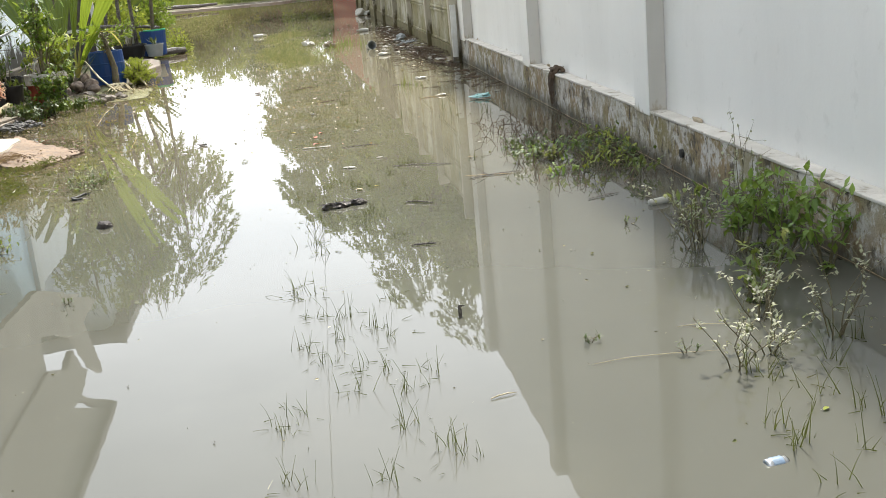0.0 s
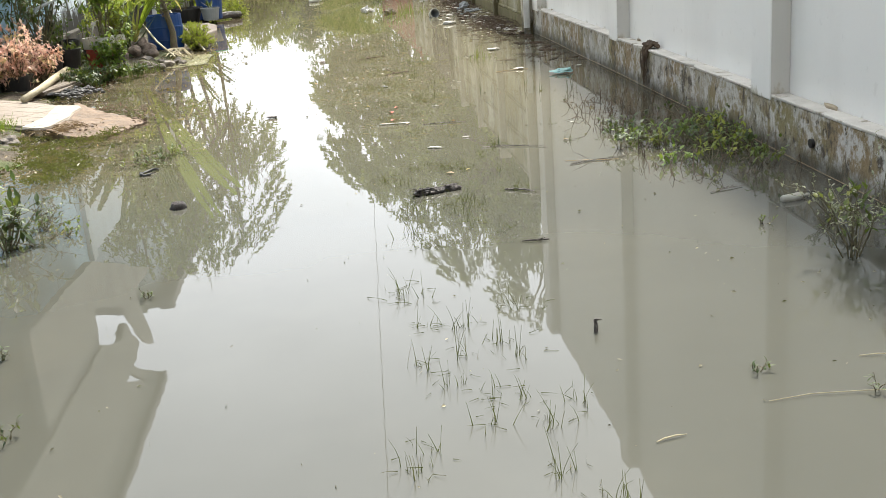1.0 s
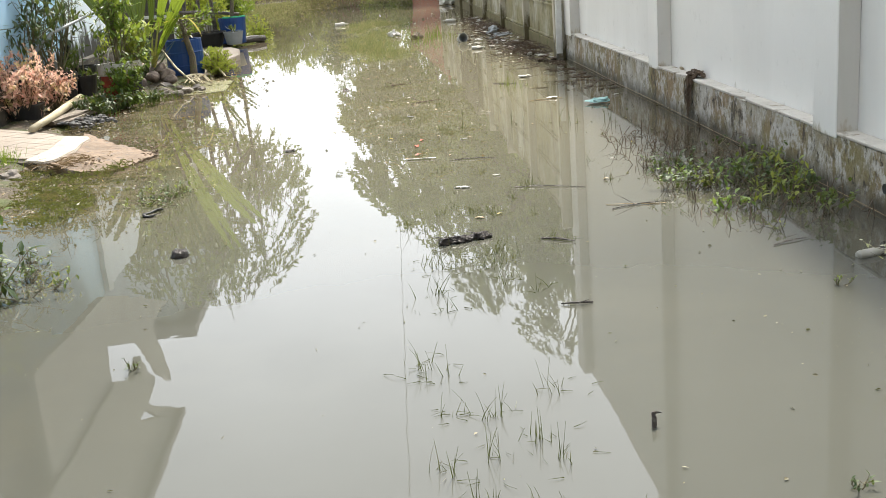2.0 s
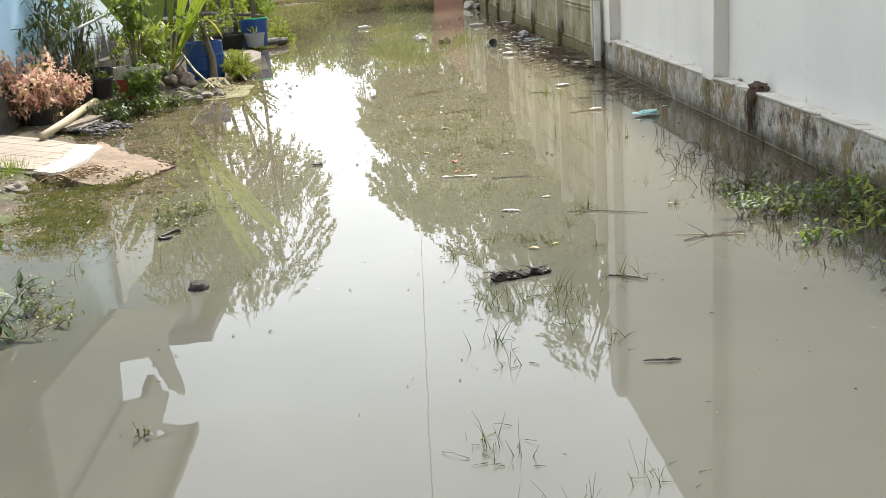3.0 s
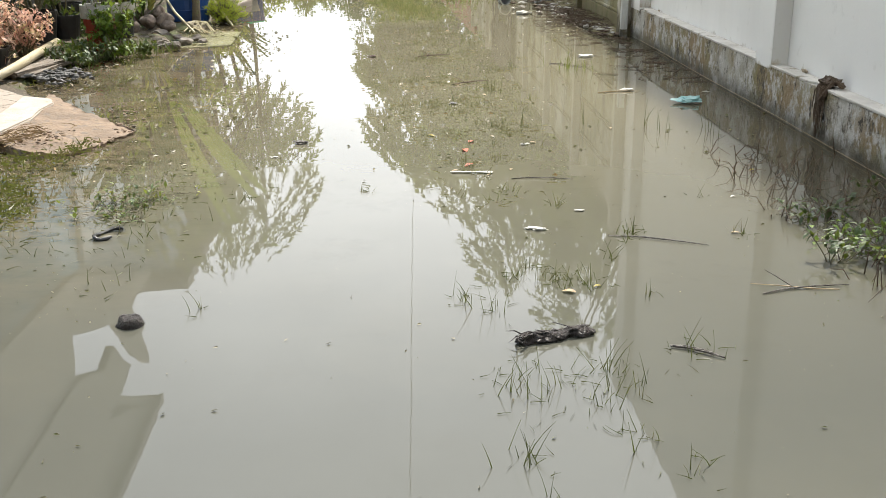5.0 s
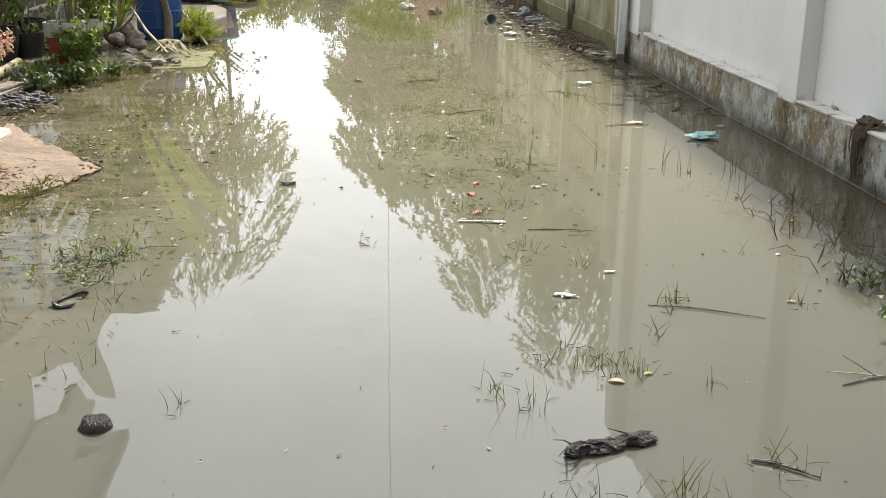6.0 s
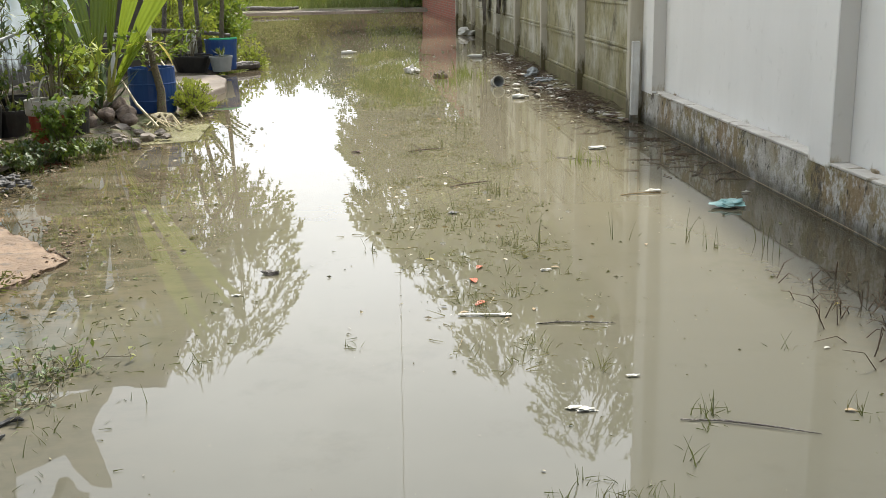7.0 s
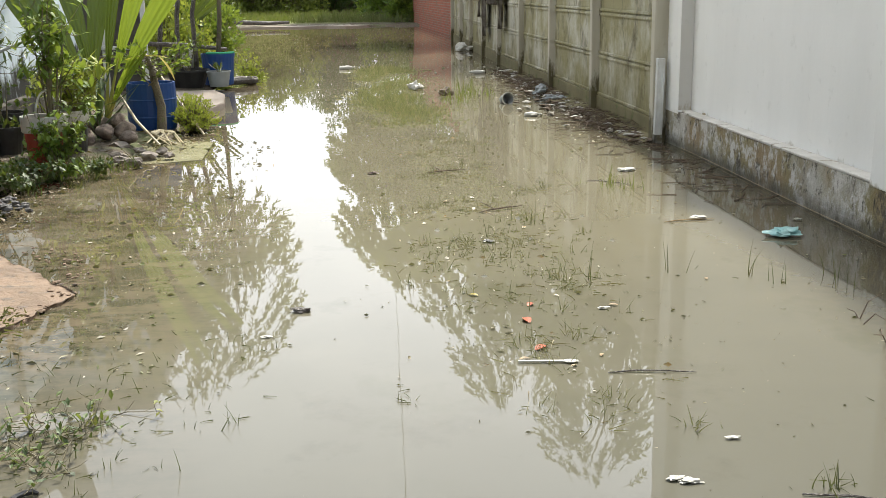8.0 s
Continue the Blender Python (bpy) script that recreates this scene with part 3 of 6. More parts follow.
def shrub_parts(parent, seed, stems, height, spread, leaves, leaf_len, leaf_w, leaf_material, stem_material=STEM, stem_r=0.006, droop=0.4, lean=(0, 0), z0=0.0, low=0.25, sides=4):
    """Stems that rise from one foot and fork into side twigs, with leaves in loose whorls towards the tips."""
    r = random.Random(seed)
    lv = Leaves()
    for s in range(stems):
        a = r.uniform(0, 2 * math.pi)
        reach = spread * r.uniform(0.2, 1.0)
        h = height * r.uniform(0.5, 1.0)
        tip = Vector((math.cos(a) * reach + lean[0], math.sin(a) * reach + lean[1], z0 + h))
        foot = Vector((math.cos(a) * reach * 0.12, math.sin(a) * reach * 0.12, z0))
        mid = foot.lerp(tip, 0.5) + Vector((r.uniform(-.18, .18) * spread, r.uniform(-.18, .18) * spread, 0.1 * h))
        pts = [foot, foot.lerp(mid, 0.5) + Vector((r.uniform(-.06, .06), r.uniform(-.06, .06), 0)) * spread, mid, mid.lerp(tip, 0.55), tip]
        tubes = [(pts, [stem_r, stem_r * .9, stem_r * .7, stem_r * .5, stem_r * .3], 5)]
        runs = [pts[2:]]
        for q in range(sides):
            t = low + (0.95 - low) * r.random()
            k = min(int(t * 4), 3)
            p = pts[k].lerp(pts[k + 1], t * 4 - k)
            d = rand_dir(r, 0.5)
            ln = (0.12 + 0.25 * r.random()) * max(height, spread)
            e1, e2 = p + d * ln * 0.5, p + (d + Vector((0, 0, 0.15))).normalized() * ln
            tubes.append(([p, e1, e2], [stem_r * .45, stem_r * .35, stem_r * .2], 4))
            runs.append([p, e1, e2])
        for k in range(leaves):
            run = r.choice(runs)
            t = (1 - r.random() ** 1.8 * 0.8) * (len(run) - 1)
            i = min(int(t), len(run) - 2)
            lv.leaf(run[i].lerp(run[i + 1], t - i), rand_dir(r, 0.3), leaf_len * r.uniform(0.5, 1.15), leaf_w * r.uniform(0.7, 1.15), droop, 0.2, 2)
        part("stem", tubes_mesh("stem", tubes), stem_material, parent)
    tagged(part("foliage", lv.mesh("foliage"), leaf_material, parent), kind="stuff")


def grass_mesh(name, clumps, seed, blades=(5, 10), h=(0.05, 0.14), width=0.004, spread=0.05, tilt=0.45, low_bits=0, low_len=0.055):
    """Blades that stand out of the water in loose clumps at the given feet (x, y)."""
    r = random.Random(seed)
    lv = Leaves()
    for x, y in clumps:
        for k in range(r.randint(*blades)):
            px, py = x + r.gauss(0, spread), y + r.gauss(0, spread)
            a, tl = r.uniform(0, 2 * math.pi), r.uniform(0, tilt)
            d = Vector((math.cos(a) * tl, math.sin(a) * tl, 1))
            ln = r.uniform(*h)
            lv.blade((px, py, -0.01), d, ln, width * r.uniform(0.7, 1.4), Vector((math.cos(a), math.sin(a), -0.4)) * r.choice((0.02, 0.06, 0.2)))
        for k in range(low_bits):
            a = r.uniform(0, 2 * math.pi)
            lv.blade((x + r.gauss(0, spread * 2), y + r.gauss(0, spread * 2), 0.003), (math.cos(a), math.sin(a), r.uniform(0, .25)), r.uniform(0.02, low_len), width, Vector((r.uniform(-.2, .2), r.uniform(-.2, .2), -0.05)))
    return lv.mesh(name)


def tree(loc, label, lumps, clusters, leaf_len, leaf_w, leaf_material, trunk_r, seed, trunk_top=None, lean=(0, 0), droop=-0.75, per=15, name="tree"):
    """Tapered trunk, limbs to the lumps of the crown, and drooping tufts of leaves at twig ends. lumps: centre and half-axes, from the foot."""
    r = random.Random(seed)
    t = thing(name, loc, label, "tree")
    top = trunk_top or max(l[0][2] for l in lumps) * 0.62
    knot = Vector((lean[0], lean[1], top))
    tubes = [([Vector((0, 0, -0.05)), Vector((lean[0] * .3 + .03, lean[1] * .3, top * .4)), Vector((lean[0] * .7, lean[1] * .7 + .04, top * .75)), knot], [trunk_r * 1.25, trunk_r, trunk_r * .85, trunk_r * .7], 9)]
    lv, twigs, limbs = Leaves(), [], []
    for c, half in lumps:
        c, half = Vector(c), Vector(half)
        for b in range(4):
            e = c + Vector([h * x * 0.7 for h, x in zip(half, rand_dir(r))])
            m = knot.lerp(e, 0.5) + Vector((0, 0, 0.12 * (e - knot).length))
            limbs.append(([knot, knot.lerp(m, .6), m, e], [trunk_r * .5, trunk_r * .4, trunk_r * .28, trunk_r * .1], 5))
    per_lump = 2 * clusters // len(lumps)
    for c, half in lumps:
        c, half = Vector(c), Vector(half)
        for k in range(per_lump):
            d = rand_dir(r)
            p = c + Vector([h * x for h, x in zip(half, d * r.uniform(0.35, 1.0) ** 0.6)])
            if noise.noise(p * 1.1 + Vector((seed, 0, 0))) < -0.22:
                continue
            out = (Vector((d.x, d.y, 0)) * 0.6 + Vector((0, 0, droop)) * r.uniform(0.4, 1.2)).normalized()
            q = p + out * leaf_len * 2.6
            twigs.append(([p - out * leaf_len, q], [0.006, 0.003], 3))
            for j in range(int(per * 1.7)):
                s = p.lerp(q, r.random())
                dd = (out * 0.9 + rand_dir(r) * 0.75).normalized()
                lv.small(s, dd, 0.7 * leaf_len * r.uniform(0.6, 1.3), 0.92 * leaf_w * r.uniform(0.7, 1.2), r.uniform(0, 6))
    part("trunk", tubes_mesh("trunk", tubes), BARK, t, smooth=True)
    for lm in limbs:
        part("limb", tubes_mesh("limb", [lm]), BARK, t)
    tagged(part("twig_mass", tubes_mesh("twig_mass", twigs), BARK, t), kind="stuff")
    tagged(part("crown", lv.mesh("crown"), leaf_material, t), kind="stuff")
    return t


def bush(name, loc, label, half, clusters, leaf_len, leaf_w, leaf_material, seed, per=12, up=0.4):
    """A low mound of leafy shoots, uneven and open in places."""
    r = random.Random(seed)
    t = thing(name, loc, label, "bush")
    lv, twigs = Leaves(), []
    for k in range(clusters):
        d = rand_dir(r, 0.3)
        if d.z < 0.02:
            d.z = 0.05 + abs(d.z)
        p = Vector([h * x for h, x in zip(half, d * r.uniform(0.45, 1.0))])
        p.z = max(p.z, 0.04)
        if noise.noise(p * 2.2 + Vector((seed, 3, 0))) < -0.2:
            continue
        twigs.append(([Vector((p.x * .25, p.y * .25, 0)), p * 0.6, p], [0.012, 0.008, 0.003], 4))
        for j in range(per):
            dd = (d * 0.5 + rand_dir(r) + Vector((0, 0, up))).normalized()
            lv.small(p + rand_dir(r) * leaf_len * 0.8, dd, leaf_len * r.uniform(0.5, 1.2), leaf_w * r.uniform(0.7, 1.2), r.uniform(0, 6))
    tagged(part("twig_mass", tubes_mesh("twig_mass", twigs), STEM, t), kind="stuff")
    tagged(part("foliage", lv.mesh("foliage"), leaf_material, t), kind="stuff")
    return t


# ---- ground and water ----
EDGE = [(-40, -3.6), (4.5, -3.4), (5.6, -2.9), (7.0, -2.55), (7.6, -2.25), (8.4, -2.45), (10.0, -2.65), (11.0, -2.85), (12.0, -2.75), (12.6, -2.4), (13.1, -2.3), (14.4, -2.12), (17.0, -2.25), (19.5, -2.35), (24, -2.9), (30, -3.6), (44, -4.6), (60, -5)]


def bank_edge(y):
    for (y0, x0), (y1, x1) in zip(EDGE, EDGE[1:]):
        if y <= y1:
            return x0 + (x1 - x0) * (y - y0) / (y1 - y0)
    return EDGE[-1][1]


def ground_height(x, y):
    e = bank_edge(y) + 0.12 * noise.noise(Vector((x * 1.5, y * 1.5, 2)))
    left = min(max((e - x) / 0.45, 0), 1)
    right = min(max((x - 2.02) / 0.15, 0), 1)
    far = min(max((y - 43.2 - 0.5 * noise.noise(Vector((x * .6, 5, 0)))) / 0.8, 0), 1)
    near = min(max((-9 - y) / 2, 0), 1)
    f = max(left, right, far, near)
    h = -0.14 + 0.2 * (3 * f * f - 2 * f ** 3)
    return h + (0.022 * noise.noise(Vector((x * 2.3, y * 2.3, 0))) + 0.012 * noise.noise(Vector((x * 7, y * 7, 1)))) * (1 if f > 0 else 0.4) + (0.25 * min(max((y - 46) / 10, 0), 1) if y > 46 else 0)


def spaced(fine_lo, fine_hi, step, far):
    vals = [-far, -far / 2, -far / 5, -40, -20, -12]
    vals = [v for v in vals if v < fine_lo - 1]
    v = fine_lo
    while v < fine_hi:
        vals.append(v)
        v += step
    return vals + [v for v in (fine_hi, fine_hi + 3, fine_hi + 10, fine_hi + 30, far / 2, far) if v > vals[-1] + 0.01]


gx, gy = spaced(-5.5, 2.6, 0.12, 600), spaced(2.0, 48.0, 0.2, 600)
gm = bpy.data.meshes.new("ground")
gm.from_pydata([(x, y, ground_height(x, y)) for y in gy for x in gx], [], [(j * len(gx) + i, j * len(gx) + i + 1, (j + 1) * len(gx) + i + 1, (j + 1) * len(gx) + i) for j in range(len(gy) - 1) for i in range(len(gx) - 1)])
tagged(part("ground", gm, GROUND, None, smooth=True), "muddy ground with moss and patches of grass", "ground", kind="structure")
wm = bpy.data.meshes.new("water")
wm.from_pydata([(-7, -11.5, 0), (2.1, -11.5, 0), (2.1, 47, 0), (-7, 47, 0)], [], [(0, 1, 2, 3)])
tagged(part("water", wm, WATER, None), "still, murky grey-green flood water", "water", kind="structure")

# ---- white boundary wall ----
WALL_END = 13.3
plinth_bm = bm_box((1.88, -9, -0.25), (2.2, WALL_END, 0.285), 0.0)
bmesh.ops.subdivide_edges(plinth_bm, edges=[e for e in plinth_bm.edges if abs(e.verts[0].co.y - e.verts[1].co.y) > 5], cuts=120)
for v in plinth_bm.verts:
    if v.co.x < 1.9 and v.co.z > 0:
        v.co.x += 0.012 * noise.noise(Vector((0, v.co.y * 3, 1)))
        v.co.z += 0.01 * noise.noise(Vector((4, v.co.y * 5, 1)))
solid("plinth", plinth_bm, PLINTH, "stained grey concrete plinth of the boundary wall", "plinth", kind="structure")
wall_bm = bm_box((1.985, -9, 0.286), (2.15, WALL_END, 3.78))
bmesh.ops.subdivide_edges(wall_bm, edges=[e for e in wall_bm.edges if abs(e.verts[0].co.y - e.verts[1].co.y) > 5], cuts=90)
for v in wall_bm.verts:
    if v.co.z > 3:
        v.co.z += 0.03 * noise.noise(Vector((1, v.co.y * 1.7, 8)))
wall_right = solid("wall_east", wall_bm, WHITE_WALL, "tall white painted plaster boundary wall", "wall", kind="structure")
PILASTERS = (-7.0, -3.7, -0.45, 2.95, 6.26, 9.495, 13.1)
for y in PILASTERS:
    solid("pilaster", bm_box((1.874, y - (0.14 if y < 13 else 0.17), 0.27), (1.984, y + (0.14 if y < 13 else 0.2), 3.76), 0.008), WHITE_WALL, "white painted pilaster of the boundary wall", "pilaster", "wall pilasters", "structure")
    # thin plate that carries the painted shade of the near side
    y_near = y - (0.14 if y < 13 else 0.17)
    solid("pilaster_shade_plate", bm_box((1.878, y_near - 0.004, 0.303), (1.983, y_near - 0.001, 3.7), 0.001), PILASTER_SHADE, "thin plate with the pilaster side's shade in its colour, stained at the foot", "trim", "pilaster returns", "structure")
for i, (y0, y1) in enumerate(zip(PILASTERS, PILASTERS[1:])):
    lb = bm_box((1.876, y0 + 0.142, 0.287), (1.984, y1 - (0.142 if y1 < 13 else 0.172), 0.302), 0.005, 0.0)
    long = [e for e in lb.edges if abs(e.verts[0].co.y - e.verts[1].co.y) > 1]
    bmesh.ops.subdivide_edges(lb, edges=long, cuts=40)
    for v in lb.verts:
        if v.co.x < 1.9:
            n = noise.noise(Vector((0, v.co.y * 2.6, i)))
            v.co.x += 0.008 * n + (0.03 if n > 0.45 else 0)
    solid("ledge", lb, LEDGE, "pale worn cement ledge along the wall foot", "ledge", "wall ledges", "structure")
    # crumbled render where wall and ledge meet
    rr = random.Random(50 + i)
    cb = bmesh.new()
    heaps = [rr.uniform(y0 + 0.3, y1 - 0.4) for _ in range(5)]
    for k in range(120):
        y = rr.gauss(rr.choice(heaps), 0.16) if k % 3 else rr.uniform(y0 + 0.2, y1 - 0.3)
        y = min(max(y, y0 + 0.18), y1 - 0.22)
        s = rr.uniform(0.014, 0.034)
        join(cb, bm_rock(s * 0.6, s * rr.uniform(1, 4), s * rr.uniform(0.5, 1.1), k + 30 * i, 0.4, 1))
        cb.verts.ensure_lookup_table()
        for v in cb.verts[-42:]:
            v.co += Vector((1.972, y, 0.31))
    solid("crumbled_render", cb, RENDER_CRUMB, "crumbled render along the ledge", "debris", kind="stuff")
hole = thing("drain_pipe", (0, 0, 0), "black drain pipe end set in the plinth", "drain")
part("pipe", bm_tube([(1.99, 5.576, 0.137), (1.862, 5.576, 0.135)], 0.024, 14), BLACK_PLASTIC, hole)
solid("tide_line", bm_tube([(1.872 + 0.006 * math.sin(y * 2.2), y, 0.012) for y in [2 + 0.3 * i for i in range(37)]], 0.0016, 5), LEAF_BROWN, "thin pale cord lying along the waterline", "cord")
# roots that hang over the cracked plinth
rr = random.Random(5)
rt = thing("root_tuft", (1.88, 8.5, 0.0), "dark dead roots hanging over the plinth", "roots")
for k in range(46):
    dy, dz = rr.gauss(0, 0.022), rr.uniform(0.02, 0.22)
    part("root", tubes_mesh("root", [([(0.08, dy * 2.0, 0.31 + rr.uniform(0, .02)), (0.03, dy * 1.6, 0.335 + rr.uniform(0, .03)), (-0.014 - rr.uniform(0, .015), dy + rr.uniform(-.02, .02), rr.uniform(0.25, 0.31)), (-0.022 - rr.uniform(0, .02), dy + rr.uniform(-.025, .025), (dz + 0.28) / 2), (-0.012 - rr.uniform(0, .025), dy * 0.7 + rr.uniform(-.025, .025), dz)], [0.004, 0.005, 0.004, 0.003, 0.001], 5)]), TWIG, rt)
for k in range(9):
    part("root_knot", bm_rock(rr.uniform(.015, .03), rr.uniform(.02, .035), rr.uniform(.012, .022), k, 0.6, 2), TWIG, rt).location = (rr.uniform(-.01, .07), rr.gauss(0, 0.03), 0.325 + rr.uniform(0, .025))

# white painted stake at the wall end
st = thing("stake", (1.8, 13.22, 0), "white painted wooden stake with flaking foot", "stake")
part("shaft", bm_box((-0.035, -0.03, -0.1), (0.028, 0.03, 0.7), 0.006, 0.003, 2), FRAME_WHITE, st).matrix_basis = pose(0, 0, 0, 0, 0.6, 0)
part("foot", bm_box((-0.039, -0.034, -0.1), (0.032, 0.034, 0.07), 0.006), PLINTH, st, "stained wet foot of the stake")

# ---- precast fence ----
POSTS = [13.32, 15.65, 18.1, 20.6, 23.0, 25.2, 27.35, 29.4, 31.5]
fence = thing("precast_fence", (0, 0, 0), "weathered grey precast concrete panel fence with algae streaks", "fence")
panel_meshes = {}


def panel_mesh(length):
    bm = bm_box((0, 0.0, 0.0), (0.045, length, 0.4285), 0.004)
    for z0, z1 in ((0.392, 0.42), (0.008, 0.034)):
        join(bm, bm_box((-0.014, 0.02, z0), (0.01, length - 0.02, z1), 0.006))
    me = bpy.data.meshes.new("panel")
    bm.to_mesh(me)
    bm.free()
    me.materials.append(FENCE)
    return me


post_me = bpy.data.meshes.new("post")
pb = bm_box((-0.085, -0.055, -0.2), (0.07, 0.055, 2.02), 0.012)
pb.to_mesh(post_me)
post_me.materials.append(POST)
pr = random.Random(3)
for i, y in enumerate(POSTS):
    ob = new("post", post_me)
    ob.parent = fence
    ob.matrix_basis = pose(1.845, y, pr.uniform(-.03, .03), pr.uniform(-.6, .6), pr.uniform(-.6, .6), 0)
for y0, y1 in zip(POSTS, POSTS[1:]):
    me = panel_mesh(y1 - y0 - 0.07)
    part("ground_beam", bm_box((1.815, y0 + 0.05, -0.2), (1.91, y1 - 0.05, 0.176), 0.01), BED_BEAM, fence)
    for k in range(4):
        ob = new("panel", me)
        ob.parent = fence
        ob.location = (1.838 + pr.uniform(-.004, .004), y0 + 0.035, 0.174 + 0.43 * k)
cl = thing("hanging_cloth", (1.76, 22.6, 0), "muddy brown cloth hung over the fence posts", "cloth")


def cloth_bm(w, top, bottom, seed):
    bm = bmesh.new()
    rows, cols = 14, 12
    g = []
    for i in range(rows + 1):
        t = i / rows
        g.append([bm.verts.new((-0.02 - 0.05 * noise.noise(Vector((j * .5, i * .22, seed))), (j / cols - 0.5) * w * (1 - 0.55 * t * (0.7 + 0.5 * noise.noise(Vector((t * 2, seed, 1))))) + 0.06 * noise.noise(Vector((t * 3, seed, 0))), top + (bottom - top) * t - 0.05 * noise.noise(Vector((j * .6, seed, 4))) * t)) for j in range(cols + 1)])
    for i in range(rows):
        for j in range(cols):
            bm.faces.new((g[i][j], g[i][j + 1], g[i + 1][j + 1], g[i + 1][j]))
    bmesh.ops.solidify(bm, geom=bm.faces[:], thickness=0.006)
    return bm


for y, wd, tp, bt, sd in ((22.4, 0.75, 1.95, 0.62, 1), (24.6, 0.85, 1.95, 0.42, 2), (23.5, 2.2, 1.98, 1.0, 3), (25.3, 0.5, 1.9, 0.75, 4)):
    part("cloth", cloth_bm(wd, tp, bt, sd), CLOTH, cl, smooth=True).location = (0, y - 22.6, 0)

# ---- brick wall beyond the fence ----
BW = Matrix.Translation((2.14, 33.7, 0)) @ Matrix.Rotation(math.atan2(0.48, 13.0), 4, "Z")
bw = solid("wall_brick", bm_box((0.0, 0, -0.1), (0.2, 13.4, 2.6)), BRICK, "bare red brick wall", "wall", kind="structure")
bw.matrix_basis = BW
for y in (0.2, 13.2):
    bp = solid("brick_pier", bm_box((-0.09, y - 0.15, -0.1), (-0.001, y + 0.15, 2.65), 0.008), BRICK, "red brick pier of the wall", "pier", "brick piers", "structure")
    bp.matrix_basis = BW

# unseen wall added behind the camera, tall enough to dim sides that face it
solid("unseen_wall_south", bm_box((-9, -8.4, -0.2), (1.87, -8.2, 6.5)), GREY_TRIM, "unseen plain grey wall added to close the lane and block light from behind", "wall", kind="structure")

# ---- house on the other side ----
solid("wall_house_blue", bm_box((-4.05, -6, -0.1), (-3.86, 13.85, 2.45)), BLUE_WALL, "light blue painted house wall", "wall", kind="structure")
solid("wall_house_grey", bm_box((-4.05, 14.1, -0.1), (-3.87, 17.4, 2.45)), GREY_WALL, "pale house wall with black mould streaks at the foot", "wall", kind="structure")
solid("house_column", bm_box((-4.06, 13.855, 0.361), (-3.8, 14.095, 2.45), 0.008), GREY_WALL, "white painted house column", "column", kind="structure")
solid("house_base", bm_box((-3.855, 10.2, -0.1), (-3.74, 17.4, 0.36), 0.012), FOOTING, "dark wet concrete footing of the house", "footing", kind="structure")
solid("wall_house_end", bm_box((-9, 17.2, -0.1), (-4.06, 17.4, 2.45)), GREY_WALL, "pale end wall of the house", "wall", kind="structure")
solid("house_floor_slab", bm_box((-9, -6, 2.455), (-3.6, 11.4, 2.6), 0.01), GREY_TRIM, "grey concrete floor slab", "slab", kind="structure")
solid("wall_house_upper", bm_box((-8.9, -6, 2.605), (-3.7, 11.0, 4.35)), GREY_TRIM, "grey rendered upper storey wall", "wall", kind="structure")


def profile_plate(outline, x0, x1):
    """A plate from a (y, z) outline, from x0 to x1."""
    bm = bm_plate(outline, 0, x1 - x0)
    for v in bm.verts:
        v.co = Vector((x0 + v.co.z, v.co.x, v.co.y))
    bmesh.ops.recalc_face_normals(bm, faces=bm.faces[:])
    return bm


solid("gable_boards", profile_plate([(-6, 2.78), (11.77, 2.81), (12.56, 3.1), (12.96, 3.0), (13.22, 3.28), (13.54, 3.47), (13.23, 3.57), (12.98, 3.59), (12.85, 3.62), (12.49, 3.58), (13.68, 4.08), (14.3, 4.35), (-6, 4.35)], -3.42, -3.34), GREY_TRIM, "grey boarded gable with a broken lower edge", "gable", kind="structure")
solid("awning", profile_plate([(9.5, 1.8), (9.5, 2.775), (11.7, 2.775), (11.76, 2.4), (13.2, 2.88), (13.92, 3.56), (14.45, 3.87), (14.42, 3.73), (13.89, 2.96), (14.18, 2.91), (15.0, 2.95), (12.0, 1.92)], -3.44, -3.36), GREY_TRIM, "weathered grey awning sheet below the gable", "awning", kind="structure")
solid("eave_batten", profile_plate([(12.85, 3.63), (13.0, 3.6), (13.6, 3.92), (14.6, 4.36), (14.4, 4.36), (13.66, 4.05)], -3.43, -3.35), GREY_TRIM, "thin slanted eave batten", "batten", kind="structure")
roof_bm = bm_box((-9.2, -6.3, 4.355), (-3.28, 14.62, 4.47))
for v in roof_bm.verts:
    if v.co.x < -5:
        v.co.z += 1.3
solid("roof", roof_bm, ROOF, "weathered metal roof with a straight eave", "roof", kind="structure")
# neighbouring house behind the bushes
nh = thing("far_house", (-8.7, 31, 0), "pale two-storey house behind the trees", "house")
part("wall", bm_box((-4, -4, -0.2), (3.0, 4, 7.2)), GREY_WALL, nh)
nr = bm_box((-4.4, -4.5, 7.2), (3.45, 4.5, 7.45))
part("roof", nr, ROOF, nh)
for wy in (-2.4, 0.4, 2.6):
    w = part("window", bm_box((2.99, wy - 0.5, 4.6), (3.03, wy + 0.5, 5.8), 0.005), FRAME_WHITE, nh)
    part("pane", bm_box((3.031, wy - 0.42, 4.68), (3.04, wy + 0.42, 5.72)), BLACK_PLASTIC, w)

# overhead cable
solid("overhead_cable", bm_tube([(-0.75 + 0.03 * y, y, 5.0 + 0.0012 * (y - 20) ** 2) for y in range(-10, 56, 3)], 0.0042, 5), CABLE, "thin black overhead cable", "cable")

